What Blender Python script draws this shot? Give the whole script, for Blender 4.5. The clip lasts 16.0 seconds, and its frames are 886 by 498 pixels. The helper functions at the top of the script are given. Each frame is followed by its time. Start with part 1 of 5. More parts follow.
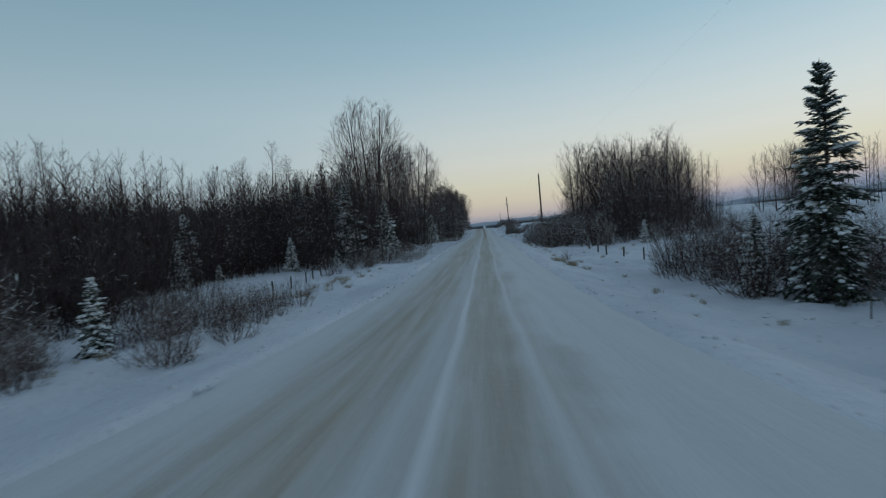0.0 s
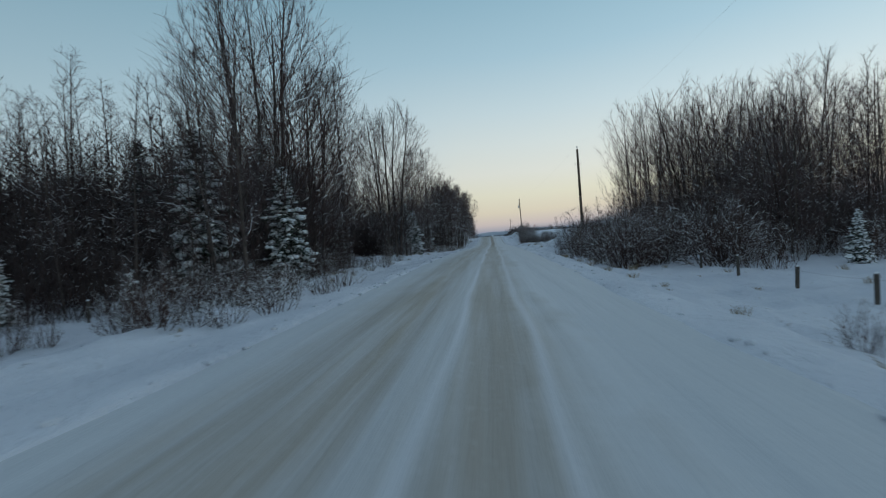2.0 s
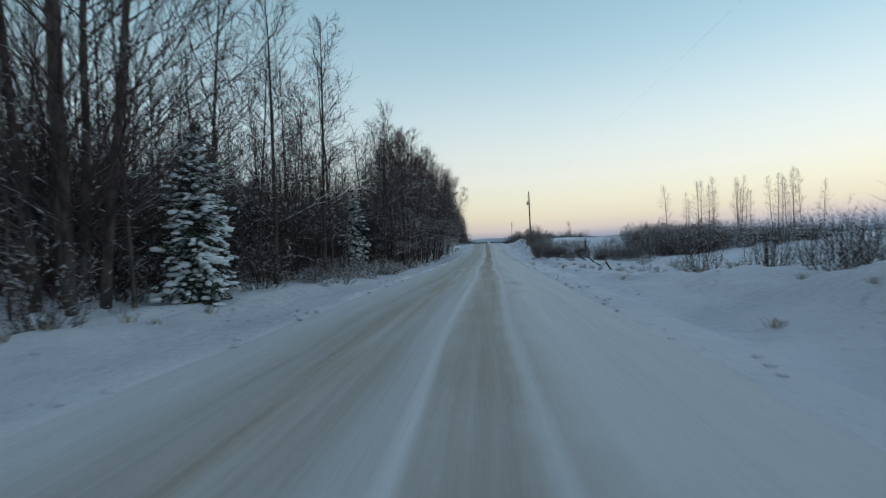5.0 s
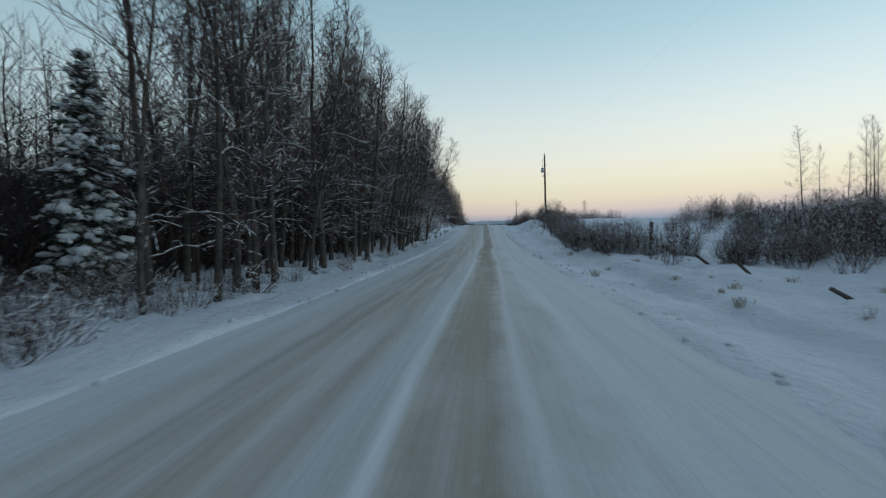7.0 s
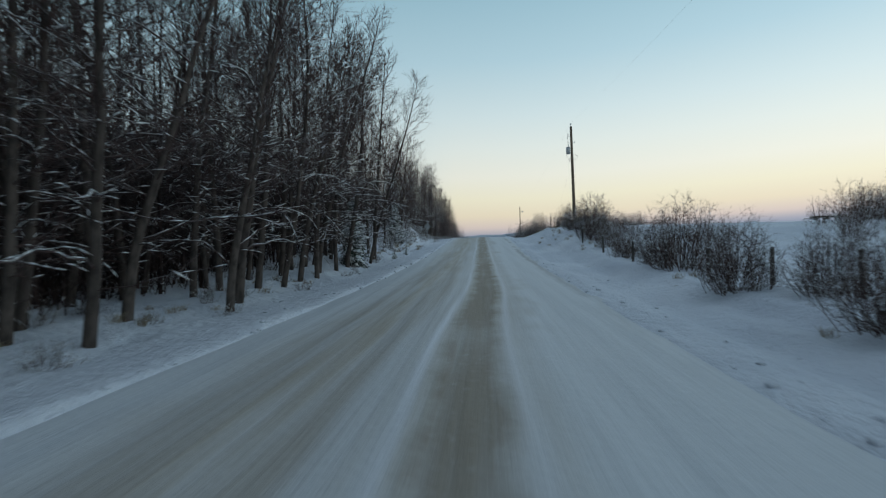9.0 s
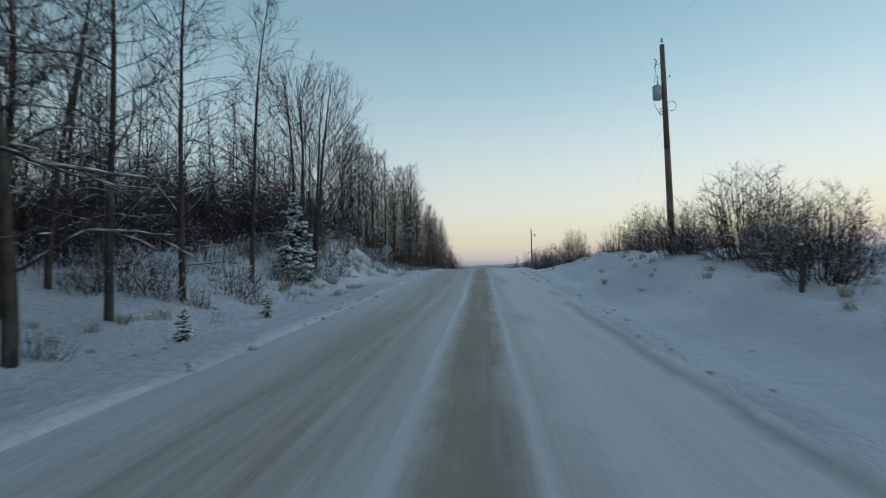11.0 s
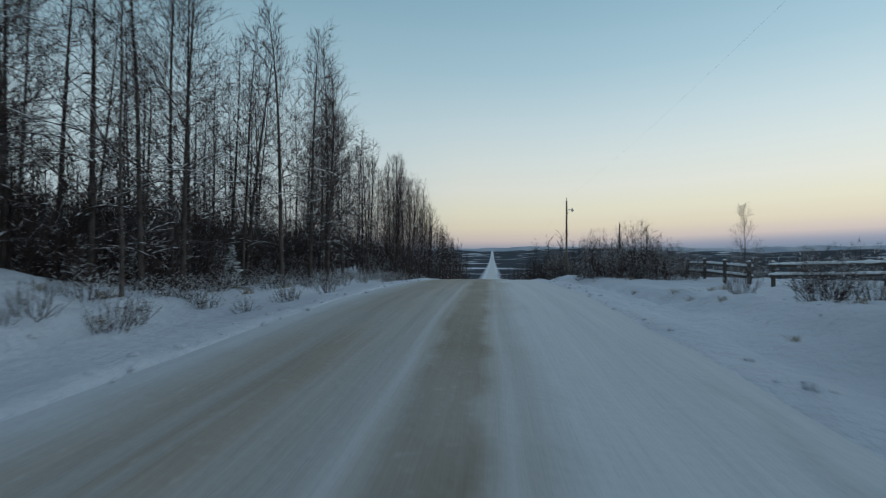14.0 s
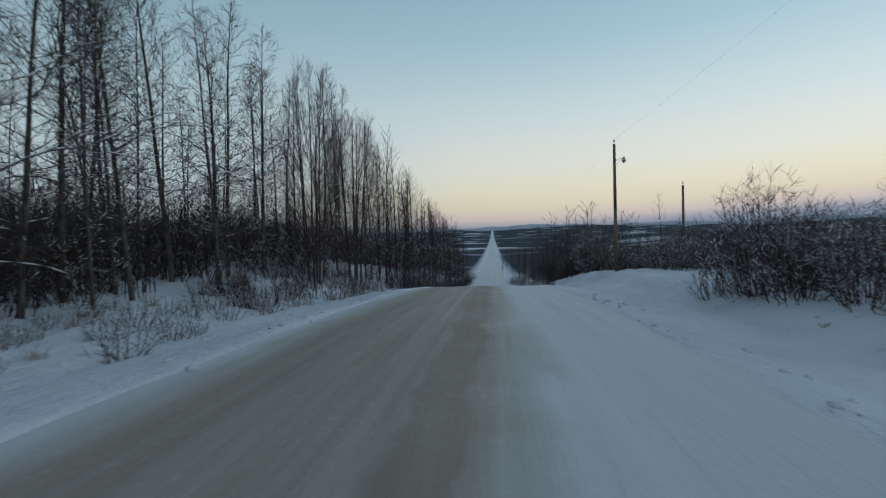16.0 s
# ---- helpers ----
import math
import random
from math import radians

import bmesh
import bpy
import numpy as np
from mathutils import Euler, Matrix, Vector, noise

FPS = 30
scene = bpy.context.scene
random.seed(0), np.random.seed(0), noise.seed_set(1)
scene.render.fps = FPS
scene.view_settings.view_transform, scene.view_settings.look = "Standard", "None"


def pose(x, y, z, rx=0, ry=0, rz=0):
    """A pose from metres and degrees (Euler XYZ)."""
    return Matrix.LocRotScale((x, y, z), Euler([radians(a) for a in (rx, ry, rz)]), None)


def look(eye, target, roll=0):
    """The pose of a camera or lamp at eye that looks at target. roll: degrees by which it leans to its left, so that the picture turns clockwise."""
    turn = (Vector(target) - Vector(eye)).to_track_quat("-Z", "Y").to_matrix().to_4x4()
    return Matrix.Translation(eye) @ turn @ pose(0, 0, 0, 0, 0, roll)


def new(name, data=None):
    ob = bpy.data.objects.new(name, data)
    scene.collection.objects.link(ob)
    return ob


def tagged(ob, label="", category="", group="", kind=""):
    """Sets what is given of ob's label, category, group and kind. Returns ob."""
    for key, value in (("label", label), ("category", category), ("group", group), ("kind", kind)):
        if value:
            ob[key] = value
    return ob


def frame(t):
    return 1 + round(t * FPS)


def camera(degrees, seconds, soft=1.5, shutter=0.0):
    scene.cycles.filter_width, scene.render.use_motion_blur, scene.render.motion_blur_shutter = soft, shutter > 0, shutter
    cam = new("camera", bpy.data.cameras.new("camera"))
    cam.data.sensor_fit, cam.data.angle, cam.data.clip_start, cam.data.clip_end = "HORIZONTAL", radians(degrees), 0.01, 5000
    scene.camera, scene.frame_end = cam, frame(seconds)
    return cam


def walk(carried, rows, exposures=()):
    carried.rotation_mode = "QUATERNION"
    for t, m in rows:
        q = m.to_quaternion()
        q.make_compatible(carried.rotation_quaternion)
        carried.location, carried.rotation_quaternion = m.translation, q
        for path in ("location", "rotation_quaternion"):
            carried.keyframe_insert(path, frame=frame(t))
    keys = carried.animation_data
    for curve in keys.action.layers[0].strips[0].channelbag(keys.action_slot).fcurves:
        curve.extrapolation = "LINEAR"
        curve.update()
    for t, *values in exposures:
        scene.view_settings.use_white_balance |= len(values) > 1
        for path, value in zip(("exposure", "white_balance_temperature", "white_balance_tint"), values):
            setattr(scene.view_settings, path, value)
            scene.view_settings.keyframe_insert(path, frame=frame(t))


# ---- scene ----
import itertools

# camera and its way
cam = camera(78.0, 16.0, soft=1.2, shutter=0.2)
PATH = [
    (0.0, (-0.03, 0.00, 3.60), (-0.819, 9.964, 3.294), -4.98),
    (0.5, (-0.03, 8.45, 3.21), (-0.874, 18.414, 3.008), -5.02),
    (1.0, (-0.02, 16.94, 3.01), (-0.920, 26.897, 2.847), -4.21),
    (1.5, (-0.02, 25.45, 2.93), (-0.916, 35.405, 2.806), -4.45),
    (2.0, (-0.01, 33.96, 2.94), (-0.931, 43.919, 2.813), -4.17),
    (2.5, (-0.00, 42.47, 3.01), (-0.918, 52.430, 2.888), -4.43),
    (3.0, (0.00, 50.96, 3.09), (-0.916, 60.922, 2.981), -4.57),
    (3.5, (0.01, 59.43, 3.18), (-0.890, 69.387, 3.145), -4.79),
    (4.0, (0.01, 67.85, 3.26), (-0.845, 77.813, 3.233), -3.52),
    (6.5, (0.03, 109.02, 3.27), (-0.815, 118.985, 3.033), -0.78),
    (7.0, (0.03, 117.01, 3.20), (-0.798, 126.969, 2.811), -0.61),
    (7.5, (0.03, 124.90, 3.14), (-0.790, 134.859, 2.755), -0.30),
    (8.0, (0.04, 132.69, 3.07), (-0.780, 142.648, 2.792), -0.81),
    (8.5, (0.04, 140.36, 3.03), (-0.748, 150.327, 2.821), -1.43),
    (11.0, (0.03, 176.96, 3.34), (-0.771, 186.914, 3.763), -0.90),
    (11.5, (0.02, 183.90, 3.55), (-0.812, 193.854, 4.026), -0.39),
    (12.0, (0.02, 190.72, 3.79), (-0.837, 200.671, 4.235), -0.78),
    (12.5, (0.01, 197.41, 4.08), (-0.841, 207.363, 4.468), -1.19),
    (13.0, (0.00, 203.97, 4.39), (-0.812, 213.932, 4.686), 0.21),
    (13.5, (-0.00, 210.41, 4.68), (-0.878, 220.365, 4.925), 0.38),
    (14.0, (-0.01, 216.72, 4.94), (-0.908, 226.679, 5.031), 0.17),
    (14.5, (-0.02, 222.91, 5.12), (-0.905, 232.872, 5.094), -0.59),
    (15.0, (-0.03, 228.99, 5.23), (-0.887, 238.948, 5.109), -1.06),
    (15.5, (-0.04, 234.95, 5.25), (-0.906, 244.906, 5.051), -0.83),
    (16.0, (-0.05, 240.80, 5.18), (-0.954, 250.751, 4.917), -1.51),
]
EXPOSURE = [(0.0, -0.25, 6500, 10), (1.5, -0.1, 6500, 10), (2.5, 0.0, 6550, 10), (4.0, 0.18, 6600, 10), (7.0, 0.10, 6700, 10), (8.5, 0.12, 6800, 10), (11.0, 0.02, 6600, 10), (13.0, -0.06, 6550, 10), (16.0, -0.08, 6650, 10)]
walk(cam, [(t, look(eye, target, roll)) for t, eye, target, roll in PATH], EXPOSURE)

# dusk sky: deep blue overhead, peach and pale rose low down
world = bpy.data.worlds.new("dusk_sky")
scene.world = world
world.use_nodes = True
wn, wl = world.node_tree.nodes, world.node_tree.links
wn.clear()
w_out, w_bg = wn.new("ShaderNodeOutputWorld"), wn.new("ShaderNodeBackground")
w_co, w_sep, w_ramp = wn.new("ShaderNodeTexCoord"), wn.new("ShaderNodeSeparateXYZ"), wn.new("ShaderNodeValToRGB")
SKY = [(0.0, (0.20, 0.26, 0.36)), (0.010, (0.30, 0.33, 0.42)), (0.024, (0.585, 0.52, 0.50)), (0.045, (0.71, 0.655, 0.52)), (0.075, (0.75, 0.745, 0.60)), (0.115, (0.74, 0.775, 0.715)),
       (0.165, (0.665, 0.755, 0.755)), (0.22, (0.56, 0.70, 0.755)), (0.31, (0.39, 0.58, 0.69)), (0.42, (0.27, 0.465, 0.585)), (0.60, (0.245, 0.365, 0.475)), (1.0, (0.235, 0.30, 0.39))]
ramp = w_ramp.color_ramp
for at, col in SKY[1:-1]:
    ramp.elements.new(at)
for e, (at, col) in zip(ramp.elements, SKY):
    e.position, e.color = at, (*col, 1)
wl.new(w_co.outputs["Generated"], w_sep.inputs[0])
# the earth's shadow stands higher towards the right
w_rise = wn.new("ShaderNodeMapRange")
for k, v in zip(("From Min", "From Max", "To Min", "To Max"), (0.10, 0.65, 0.0, 0.022)):
    w_rise.inputs[k].default_value = v
wl.new(w_sep.outputs["X"], w_rise.inputs["Value"])
w_low = wn.new("ShaderNodeMath")
w_low.operation = "SUBTRACT"
wl.new(w_sep.outputs["Z"], w_low.inputs[0])
wl.new(w_rise.outputs[0], w_low.inputs[1])
wl.new(w_low.outputs[0], w_ramp.inputs[0])
# the afterglow is stronger towards the right of the road
w_side = wn.new("ShaderNodeMapRange")
for k, v in zip(("From Min", "From Max", "To Min", "To Max"), (-0.7, 0.7, 0.80, 1.12)):
    w_side.inputs[k].default_value = v
wl.new(w_sep.outputs["X"], w_side.inputs["Value"])
# away from the afterglow the low sky stays a cold pale blue
w_cool = wn.new("ShaderNodeValToRGB")
COOL = [(0.0, (0.20, 0.27, 0.35)), (0.04, (0.50, 0.60, 0.665)), (0.12, (0.53, 0.69, 0.765)), (0.22, (0.50, 0.68, 0.765)), (0.31, (0.39, 0.58, 0.69)), (0.42, (0.27, 0.465, 0.585)), (0.60, (0.245, 0.365, 0.475)), (1.0, (0.235, 0.30, 0.39))]
for at, col in COOL[1:-1]:
    w_cool.color_ramp.elements.new(at)
for e, (at, col) in zip(w_cool.color_ramp.elements, COOL):
    e.position, e.color = at, (*col, 1)
wl.new(w_sep.outputs["Z"], w_cool.inputs[0])
w_turn = wn.new("ShaderNodeMapRange")
for k, v in zip(("From Min", "From Max", "To Min", "To Max"), (-0.05, -0.45, 0.0, 0.9)):
    w_turn.inputs[k].default_value = v
wl.new(w_sep.outputs["X"], w_turn.inputs["Value"])
w_mix = wn.new("ShaderNodeMix")
w_mix.data_type = "RGBA"
wl.new(w_turn.outputs[0], w_mix.inputs[0])
wl.new(w_ramp.outputs[0], w_mix.inputs[6])
wl.new(w_cool.outputs[0], w_mix.inputs[7])
wl.new(w_mix.outputs[2], w_bg.inputs[0])
wl.new(w_side.outputs[0], w_bg.inputs[1])
wl.new(w_bg.outputs[0], w_out.inputs[0])

# ---- materials ----
def material(name):
    m = bpy.data.materials.new(name)
    m.use_nodes = True
    n, l = m.node_tree.nodes, m.node_tree.links
    return m, n, l, n["Principled BSDF"]


def noise_node(n, l, scale, detail=4.0, vec=None, rough=0.55):
    t = n.new("ShaderNodeTexNoise")
    t.inputs["Scale"].default_value, t.inputs["Detail"].default_value, t.inputs["Roughness"].default_value = scale, detail, rough
    if vec is not None:
        l.new(vec, t.inputs["Vector"])
    return t.outputs["Fac"]


def remap(n, l, src, a, b, c=0.0, d=1.0):
    r = n.new("ShaderNodeMapRange")
    for k, v in zip(("From Min", "From Max", "To Min", "To Max"), (a, b, c, d)):
        r.inputs[k].default_value = v
    l.new(src, r.inputs["Value"])
    return r.outputs[0]


def calc(n, l, op, a, b=None):
    m = n.new("ShaderNodeMath")
    m.operation = op
    for i, v in enumerate((a, b)):
        if v is None:
            continue
        if isinstance(v, (int, float)):
            m.inputs[i].default_value = v
        else:
            l.new(v, m.inputs[i])
    return m.outputs[0]


def mix(n, l, fac, a, b):
    m = n.new("ShaderNodeMix")
    m.data_type = "RGBA"
    for sock, v in ((m.inputs[0], fac), (m.inputs[6], a), (m.inputs[7], b)):
        if isinstance(v, (int, float)):
            sock.default_value = v
        elif isinstance(v, tuple):
            sock.default_value = (*v, 1)
        else:
            l.new(v, sock)
    return m.outputs[2]


def coords(n, l, scale=(1, 1, 1)):
    c, mp = n.new("ShaderNodeTexCoord"), n.new("ShaderNodeMapping")
    mp.inputs["Scale"].default_value = scale
    l.new(c.outputs["Object"], mp.inputs[0])
    return mp.outputs[0]


def bump(n, l, bsdf, height, strength, dist):
    b = n.new("ShaderNodeBump")
    b.inputs["Strength"].default_value, b.inputs["Distance"].default_value = strength, dist
    l.new(height, b.inputs["Height"])
    l.new(b.outputs[0], bsdf.inputs["Normal"])


def up_facing(n, l, lo, hi):
    g, s = n.new("ShaderNodeNewGeometry"), n.new("ShaderNodeSeparateXYZ")
    l.new(g.outputs["Normal"], s.inputs[0])
    return remap(n, l, s.outputs["Z"], lo, hi)


SNOW = (0.80, 0.83, 0.86)


def snow_material():
    m, n, l, b = material("field_snow")
    v = coords(n, l)
    fine, broad = noise_node(n, l, 3.0, 6, v), noise_node(n, l, 0.18, 4, v)
    grains = noise_node(n, l, 22.0, 3, v)
    base = mix(n, l, remap(n, l, broad, 0.35, 0.65), (0.58, 0.62, 0.69), (0.715, 0.75, 0.81))
    litter = calc(n, l, "MULTIPLY", remap(n, l, fine, 0.63, 0.73), remap(n, l, broad, 0.45, 0.6))
    # grass litter is found off the shoulders only
    sep = n.new("ShaderNodeSeparateXYZ")
    l.new(v, sep.inputs[0])
    off = remap(n, l, calc(n, l, "ABSOLUTE", calc(n, l, "ADD", sep.outputs[0], 0.6)), 5.5, 8.0)
    base = mix(n, l, calc(n, l, "MULTIPLY", litter, off), base, (0.20, 0.17, 0.13))
    # far off the slopes carry dark woods between snowy clearings; blue haze is mixed into the wood colour
    woods = noise_node(n, l, 0.006, 6, v, 0.62)
    far = calc(n, l, "MULTIPLY", remap(n, l, sep.outputs[1], 320, 430), remap(n, l, woods, 0.37, 0.43))
    road = remap(n, l, calc(n, l, "ABSOLUTE", calc(n, l, "ADD", sep.outputs[0], 0.7)), 5.5, 9.0)
    wooded = calc(n, l, "MULTIPLY", far, road)
    base = mix(n, l, wooded, base, (0.075, 0.085, 0.10))
    l.new(base, b.inputs["Base Color"])
    b.inputs["Roughness"].default_value = 0.75
    l.new(remap(n, l, wooded, 0, 1, 0.12, 0.0), b.inputs["Specular IOR Level"])
    h = calc(n, l, "ADD", fine, calc(n, l, "MULTIPLY", grains, 0.25))
    bump(n, l, b, h, 0.85, 0.2)
    return m


def band(n, l, x, centre, half, soft):
    d = calc(n, l, "ABSOLUTE", calc(n, l, "SUBTRACT", x, centre))
    return remap(n, l, d, half + soft, half - soft)


def road_material():
    m, n, l, b = material("packed_road_snow")
    v, long = coords(n, l), coords(n, l, (1.6, 0.05, 1.0))
    sep = n.new("ShaderNodeSeparateXYZ")
    l.new(v, sep.inputs[0])
    streak, patch, fine = noise_node(n, l, 2.2, 5, long), noise_node(n, l, 0.25, 4, v), noise_node(n, l, 9.0, 5, v)
    wander = calc(n, l, "MULTIPLY", calc(n, l, "SUBTRACT", noise_node(n, l, 0.05, 2, v), 0.5), 0.7)
    # the tracks swing to the left near the brow
    x = calc(n, l, "ADD", calc(n, l, "ADD", sep.outputs[0], wander), remap(n, l, sep.outputs[1], 188, 226, 0.0, 0.38))
    ragged = calc(n, l, "ADD", x, calc(n, l, "MULTIPLY", calc(n, l, "SUBTRACT", noise_node(n, l, 0.8, 4, v), 0.5), 0.55))
    inner, outer = band(n, l, ragged, -0.12, 0.38, 0.12), band(n, l, x, -2.05, 0.55, 0.3)
    wide = band(n, l, ragged, -1.35, 1.95, 0.45)
    # the sanding grows heavier up the hill and stops behind its brow
    worn = calc(n, l, "MULTIPLY", remap(n, l, sep.outputs[1], 80, 165, 0.25, 1.0), remap(n, l, patch, 0.35, 0.55, 0.65, 1.0))
    heavy = remap(n, l, sep.outputs[1], 190, 250, 0.0, 1.0)
    sanded = remap(n, l, sep.outputs[1], 286, 312, 1.0, 0.0)
    light = calc(n, l, "MULTIPLY", band(n, l, x, -0.98, 0.30, 0.14), remap(n, l, heavy, 0, 1, 0.75, 0.2))
    ridge = calc(n, l, "MAXIMUM", band(n, l, x, -0.74, 0.07, 0.05), calc(n, l, "MULTIPLY", band(n, l, x, 0.46, 0.07, 0.06), 0.7))
    ridge = calc(n, l, "MULTIPLY", ridge, remap(n, l, heavy, 0, 1, 1.0, 0.15))
    sand = calc(n, l, "MAXIMUM", calc(n, l, "MULTIPLY", wide, 0.72), calc(n, l, "MULTIPLY", outer, 0.9))
    sand = calc(n, l, "MULTIPLY", sand, remap(n, l, streak, 0.34, 0.60, 0.45, 1.0))
    sand = calc(n, l, "MULTIPLY", sand, remap(n, l, patch, 0.3, 0.6, 0.8, 1.0))
    sand = calc(n, l, "MAXIMUM", sand, calc(n, l, "MULTIPLY", calc(n, l, "MULTIPLY", wide, heavy), remap(n, l, streak, 0.42, 0.66, 1.0, 0.55)))
    sand = calc(n, l, "MULTIPLY", calc(n, l, "MULTIPLY", sand, sanded), calc(n, l, "SUBTRACT", 1.0, calc(n, l, "MULTIPLY", light, 0.75)))
    dark = calc(n, l, "MULTIPLY", calc(n, l, "MULTIPLY", inner, worn), remap(n, l, streak, 0.25, 0.5, 0.7, 1.0))
    dark = calc(n, l, "MULTIPLY", calc(n, l, "MAXIMUM", dark, calc(n, l, "MULTIPLY", calc(n, l, "MULTIPLY", wide, heavy), 0.45)), sanded)
    broken = noise_node(n, l, 0.55, 3, coords(n, l, (1.0, 0.35, 1.0)))
    shoulder = calc(n, l, "MULTIPLY", band(n, l, ragged, 2.72, 0.13, 0.12), calc(n, l, "MULTIPLY", remap(n, l, broken, 0.37, 0.47), calc(n, l, "MULTIPLY", remap(n, l, sep.outputs[1], 150, 180), remap(n, l, sep.outputs[1], 212, 228, 1.0, 0.0))))
    thin = calc(n, l, "MULTIPLY", band(n, l, ragged, 0.95, 0.30, 0.20), remap(n, l, broken, 0.50, 0.62))
    base = mix(n, l, sand, (0.55, 0.575, 0.60), (0.335, 0.29, 0.23))
    base = mix(n, l, calc(n, l, "MULTIPLY", dark, 0.9), base, (0.215, 0.175, 0.128))
    base = mix(n, l, calc(n, l, "MULTIPLY", calc(n, l, "MULTIPLY", thin, sanded), 0.45), base, (0.33, 0.31, 0.28))
    base = mix(n, l, calc(n, l, "MULTIPLY", ridge, remap(n, l, streak, 0.3, 0.6, 0.3, 0.9)), base, (0.66, 0.68, 0.72))
    base = mix(n, l, calc(n, l, "MULTIPLY", shoulder, 0.75), base, (0.27, 0.27, 0.28))
    base = mix(n, l, calc(n, l, "MULTIPLY", remap(n, l, fine, 0.58, 0.78), 0.18), base, (0.74, 0.76, 0.80))
    l.new(base, b.inputs["Base Color"])
    b.inputs["Roughness"].default_value = 0.6
    b.inputs["Specular IOR Level"].default_value = 0.3
    bump(n, l, b, calc(n, l, "ADD", streak, calc(n, l, "MULTIPLY", fine, 0.3)), 0.5, 0.06)
    return m


def bark_material(name, light, dark, snow=0.6, lo=0.35, hi=0.75, spots=9.0):
    m, n, l, b = material(name)
    v = coords(n, l, (1, 1, 0.35))
    info = n.new("ShaderNodeObjectInfo")
    f, p = noise_node(n, l, spots, 5, v), noise_node(n, l, 1.1, 3, coords(n, l))
    base = mix(n, l, remap(n, l, f, 0.4, 0.62), light, dark)
    base = mix(n, l, remap(n, l, info.outputs["Random"], 0, 1, 0, 0.35), base, dark)
    cover = calc(n, l, "MULTIPLY", up_facing(n, l, lo, hi), remap(n, l, p, 0.44, 0.60, 0.05, 1.0))
    base = mix(n, l, calc(n, l, "MULTIPLY", cover, snow), base, SNOW)
    l.new(base, b.inputs["Base Color"])
    b.inputs["Roughness"].default_value = 0.85
    b.inputs["Specular IOR Level"].default_value = 0.15
    bump(n, l, b, f, 0.4, 0.02)
    return m


def needle_material():
    m, n, l, b = material("spruce_needles")
    f, p = noise_node(n, l, 6.0, 4, coords(n, l)), noise_node(n, l, 1.7, 3, coords(n, l))
    base = mix(n, l, f, (0.016, 0.026, 0.018), (0.045, 0.06, 0.04))
    cover = calc(n, l, "MULTIPLY", up_facing(n, l, 0.45, 0.8), remap(n, l, p, 0.42, 0.58))
    base = mix(n, l, calc(n, l, "MULTIPLY", cover, 0.85), base, SNOW)
    l.new(base, b.inputs["Base Color"])
    b.inputs["Roughness"].default_value = 0.8
    return m


def plain(name, a, c, scale=8.0, rough=0.7, metal=0.0, stretch=(1, 1, 1), depth=0.01):
    m, n, l, b = material(name)
    f = noise_node(n, l, scale, 5, coords(n, l, stretch))
    l.new(mix(n, l, remap(n, l, f, 0.35, 0.65), a, c), b.inputs["Base Color"])
    b.inputs["Roughness"].default_value, b.inputs["Metallic"].default_value = rough, metal
    bump(n, l, b, f, 0.35, depth)
    return m


M_SNOW, M_ROAD = snow_material(), road_material()
M_ASPEN = bark_material("aspen_bark", (0.125, 0.102, 0.090), (0.050, 0.041, 0.037), 0.35, 0.5, 0.9, 7)
M_TWIG = bark_material("aspen_twigs", (0.108, 0.068, 0.062), (0.050, 0.033, 0.032), 0.40, 0.45, 0.85, 3)
M_SHRUB = bark_material("shrub_twigs", (0.105, 0.062, 0.050), (0.046, 0.029, 0.026), 0.6, 0.25, 0.8, 3)
M_NEEDLE = needle_material()
M_SPRUCE_BARK = plain("spruce_bark", (0.05, 0.04, 0.035), (0.09, 0.075, 0.06), 14)
M_LOAD = plain("settled_snow", (0.76, 0.80, 0.84), (0.86, 0.88, 0.9), 5, 0.8, 0, (1, 1, 1), 0.03)
M_POLE = plain("weathered_pole_wood", (0.20, 0.145, 0.10), (0.085, 0.062, 0.045), 6, 0.85, 0, (4, 4, 0.15))
M_POST = plain("grey_fence_wood", (0.10, 0.085, 0.072), (0.04, 0.035, 0.03), 9, 0.9, 0, (3, 3, 0.3))
M_STEEL = plain("galvanised_steel", (0.42, 0.44, 0.46), (0.30, 0.32, 0.34), 12, 0.5, 0.7, (1, 1, 1), 0.002)
M_TANK = plain("grey_enamel", (0.45, 0.47, 0.48), (0.36, 0.38, 0.40), 5, 0.4, 0.0, (1, 1, 1), 0.002)
M_CERAMIC = plain("glazed_insulator", (0.50, 0.51, 0.52), (0.40, 0.41, 0.43), 5, 0.25)
M_WIRE = plain("aluminium_wire", (0.20, 0.20, 0.21), (0.13, 0.13, 0.14), 4, 0.5, 0.6)
M_SIGN = plain("bare_sign_back", (0.36, 0.38, 0.39), (0.28, 0.30, 0.31), 3, 0.5, 0.4, (1, 1, 1), 0.002)
M_GRASS = plain("dry_grass", (0.36, 0.30, 0.21), (0.24, 0.19, 0.13), 3, 0.9)
M_RED = plain("faded_red_paint", (0.40, 0.06, 0.035), (0.25, 0.05, 0.03), 6, 0.6)
# darker copy of the twig bark: shade inside the woods is in its colour
M_SHADED_TWIG = bark_material("sheltered_twigs", (0.066, 0.044, 0.041), (0.030, 0.021, 0.020), 0.12, 0.5, 0.9, 3)
# blue-grey distance haze is painted into the mountain colour
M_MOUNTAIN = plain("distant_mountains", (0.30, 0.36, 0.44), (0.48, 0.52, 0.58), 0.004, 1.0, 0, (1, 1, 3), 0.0)


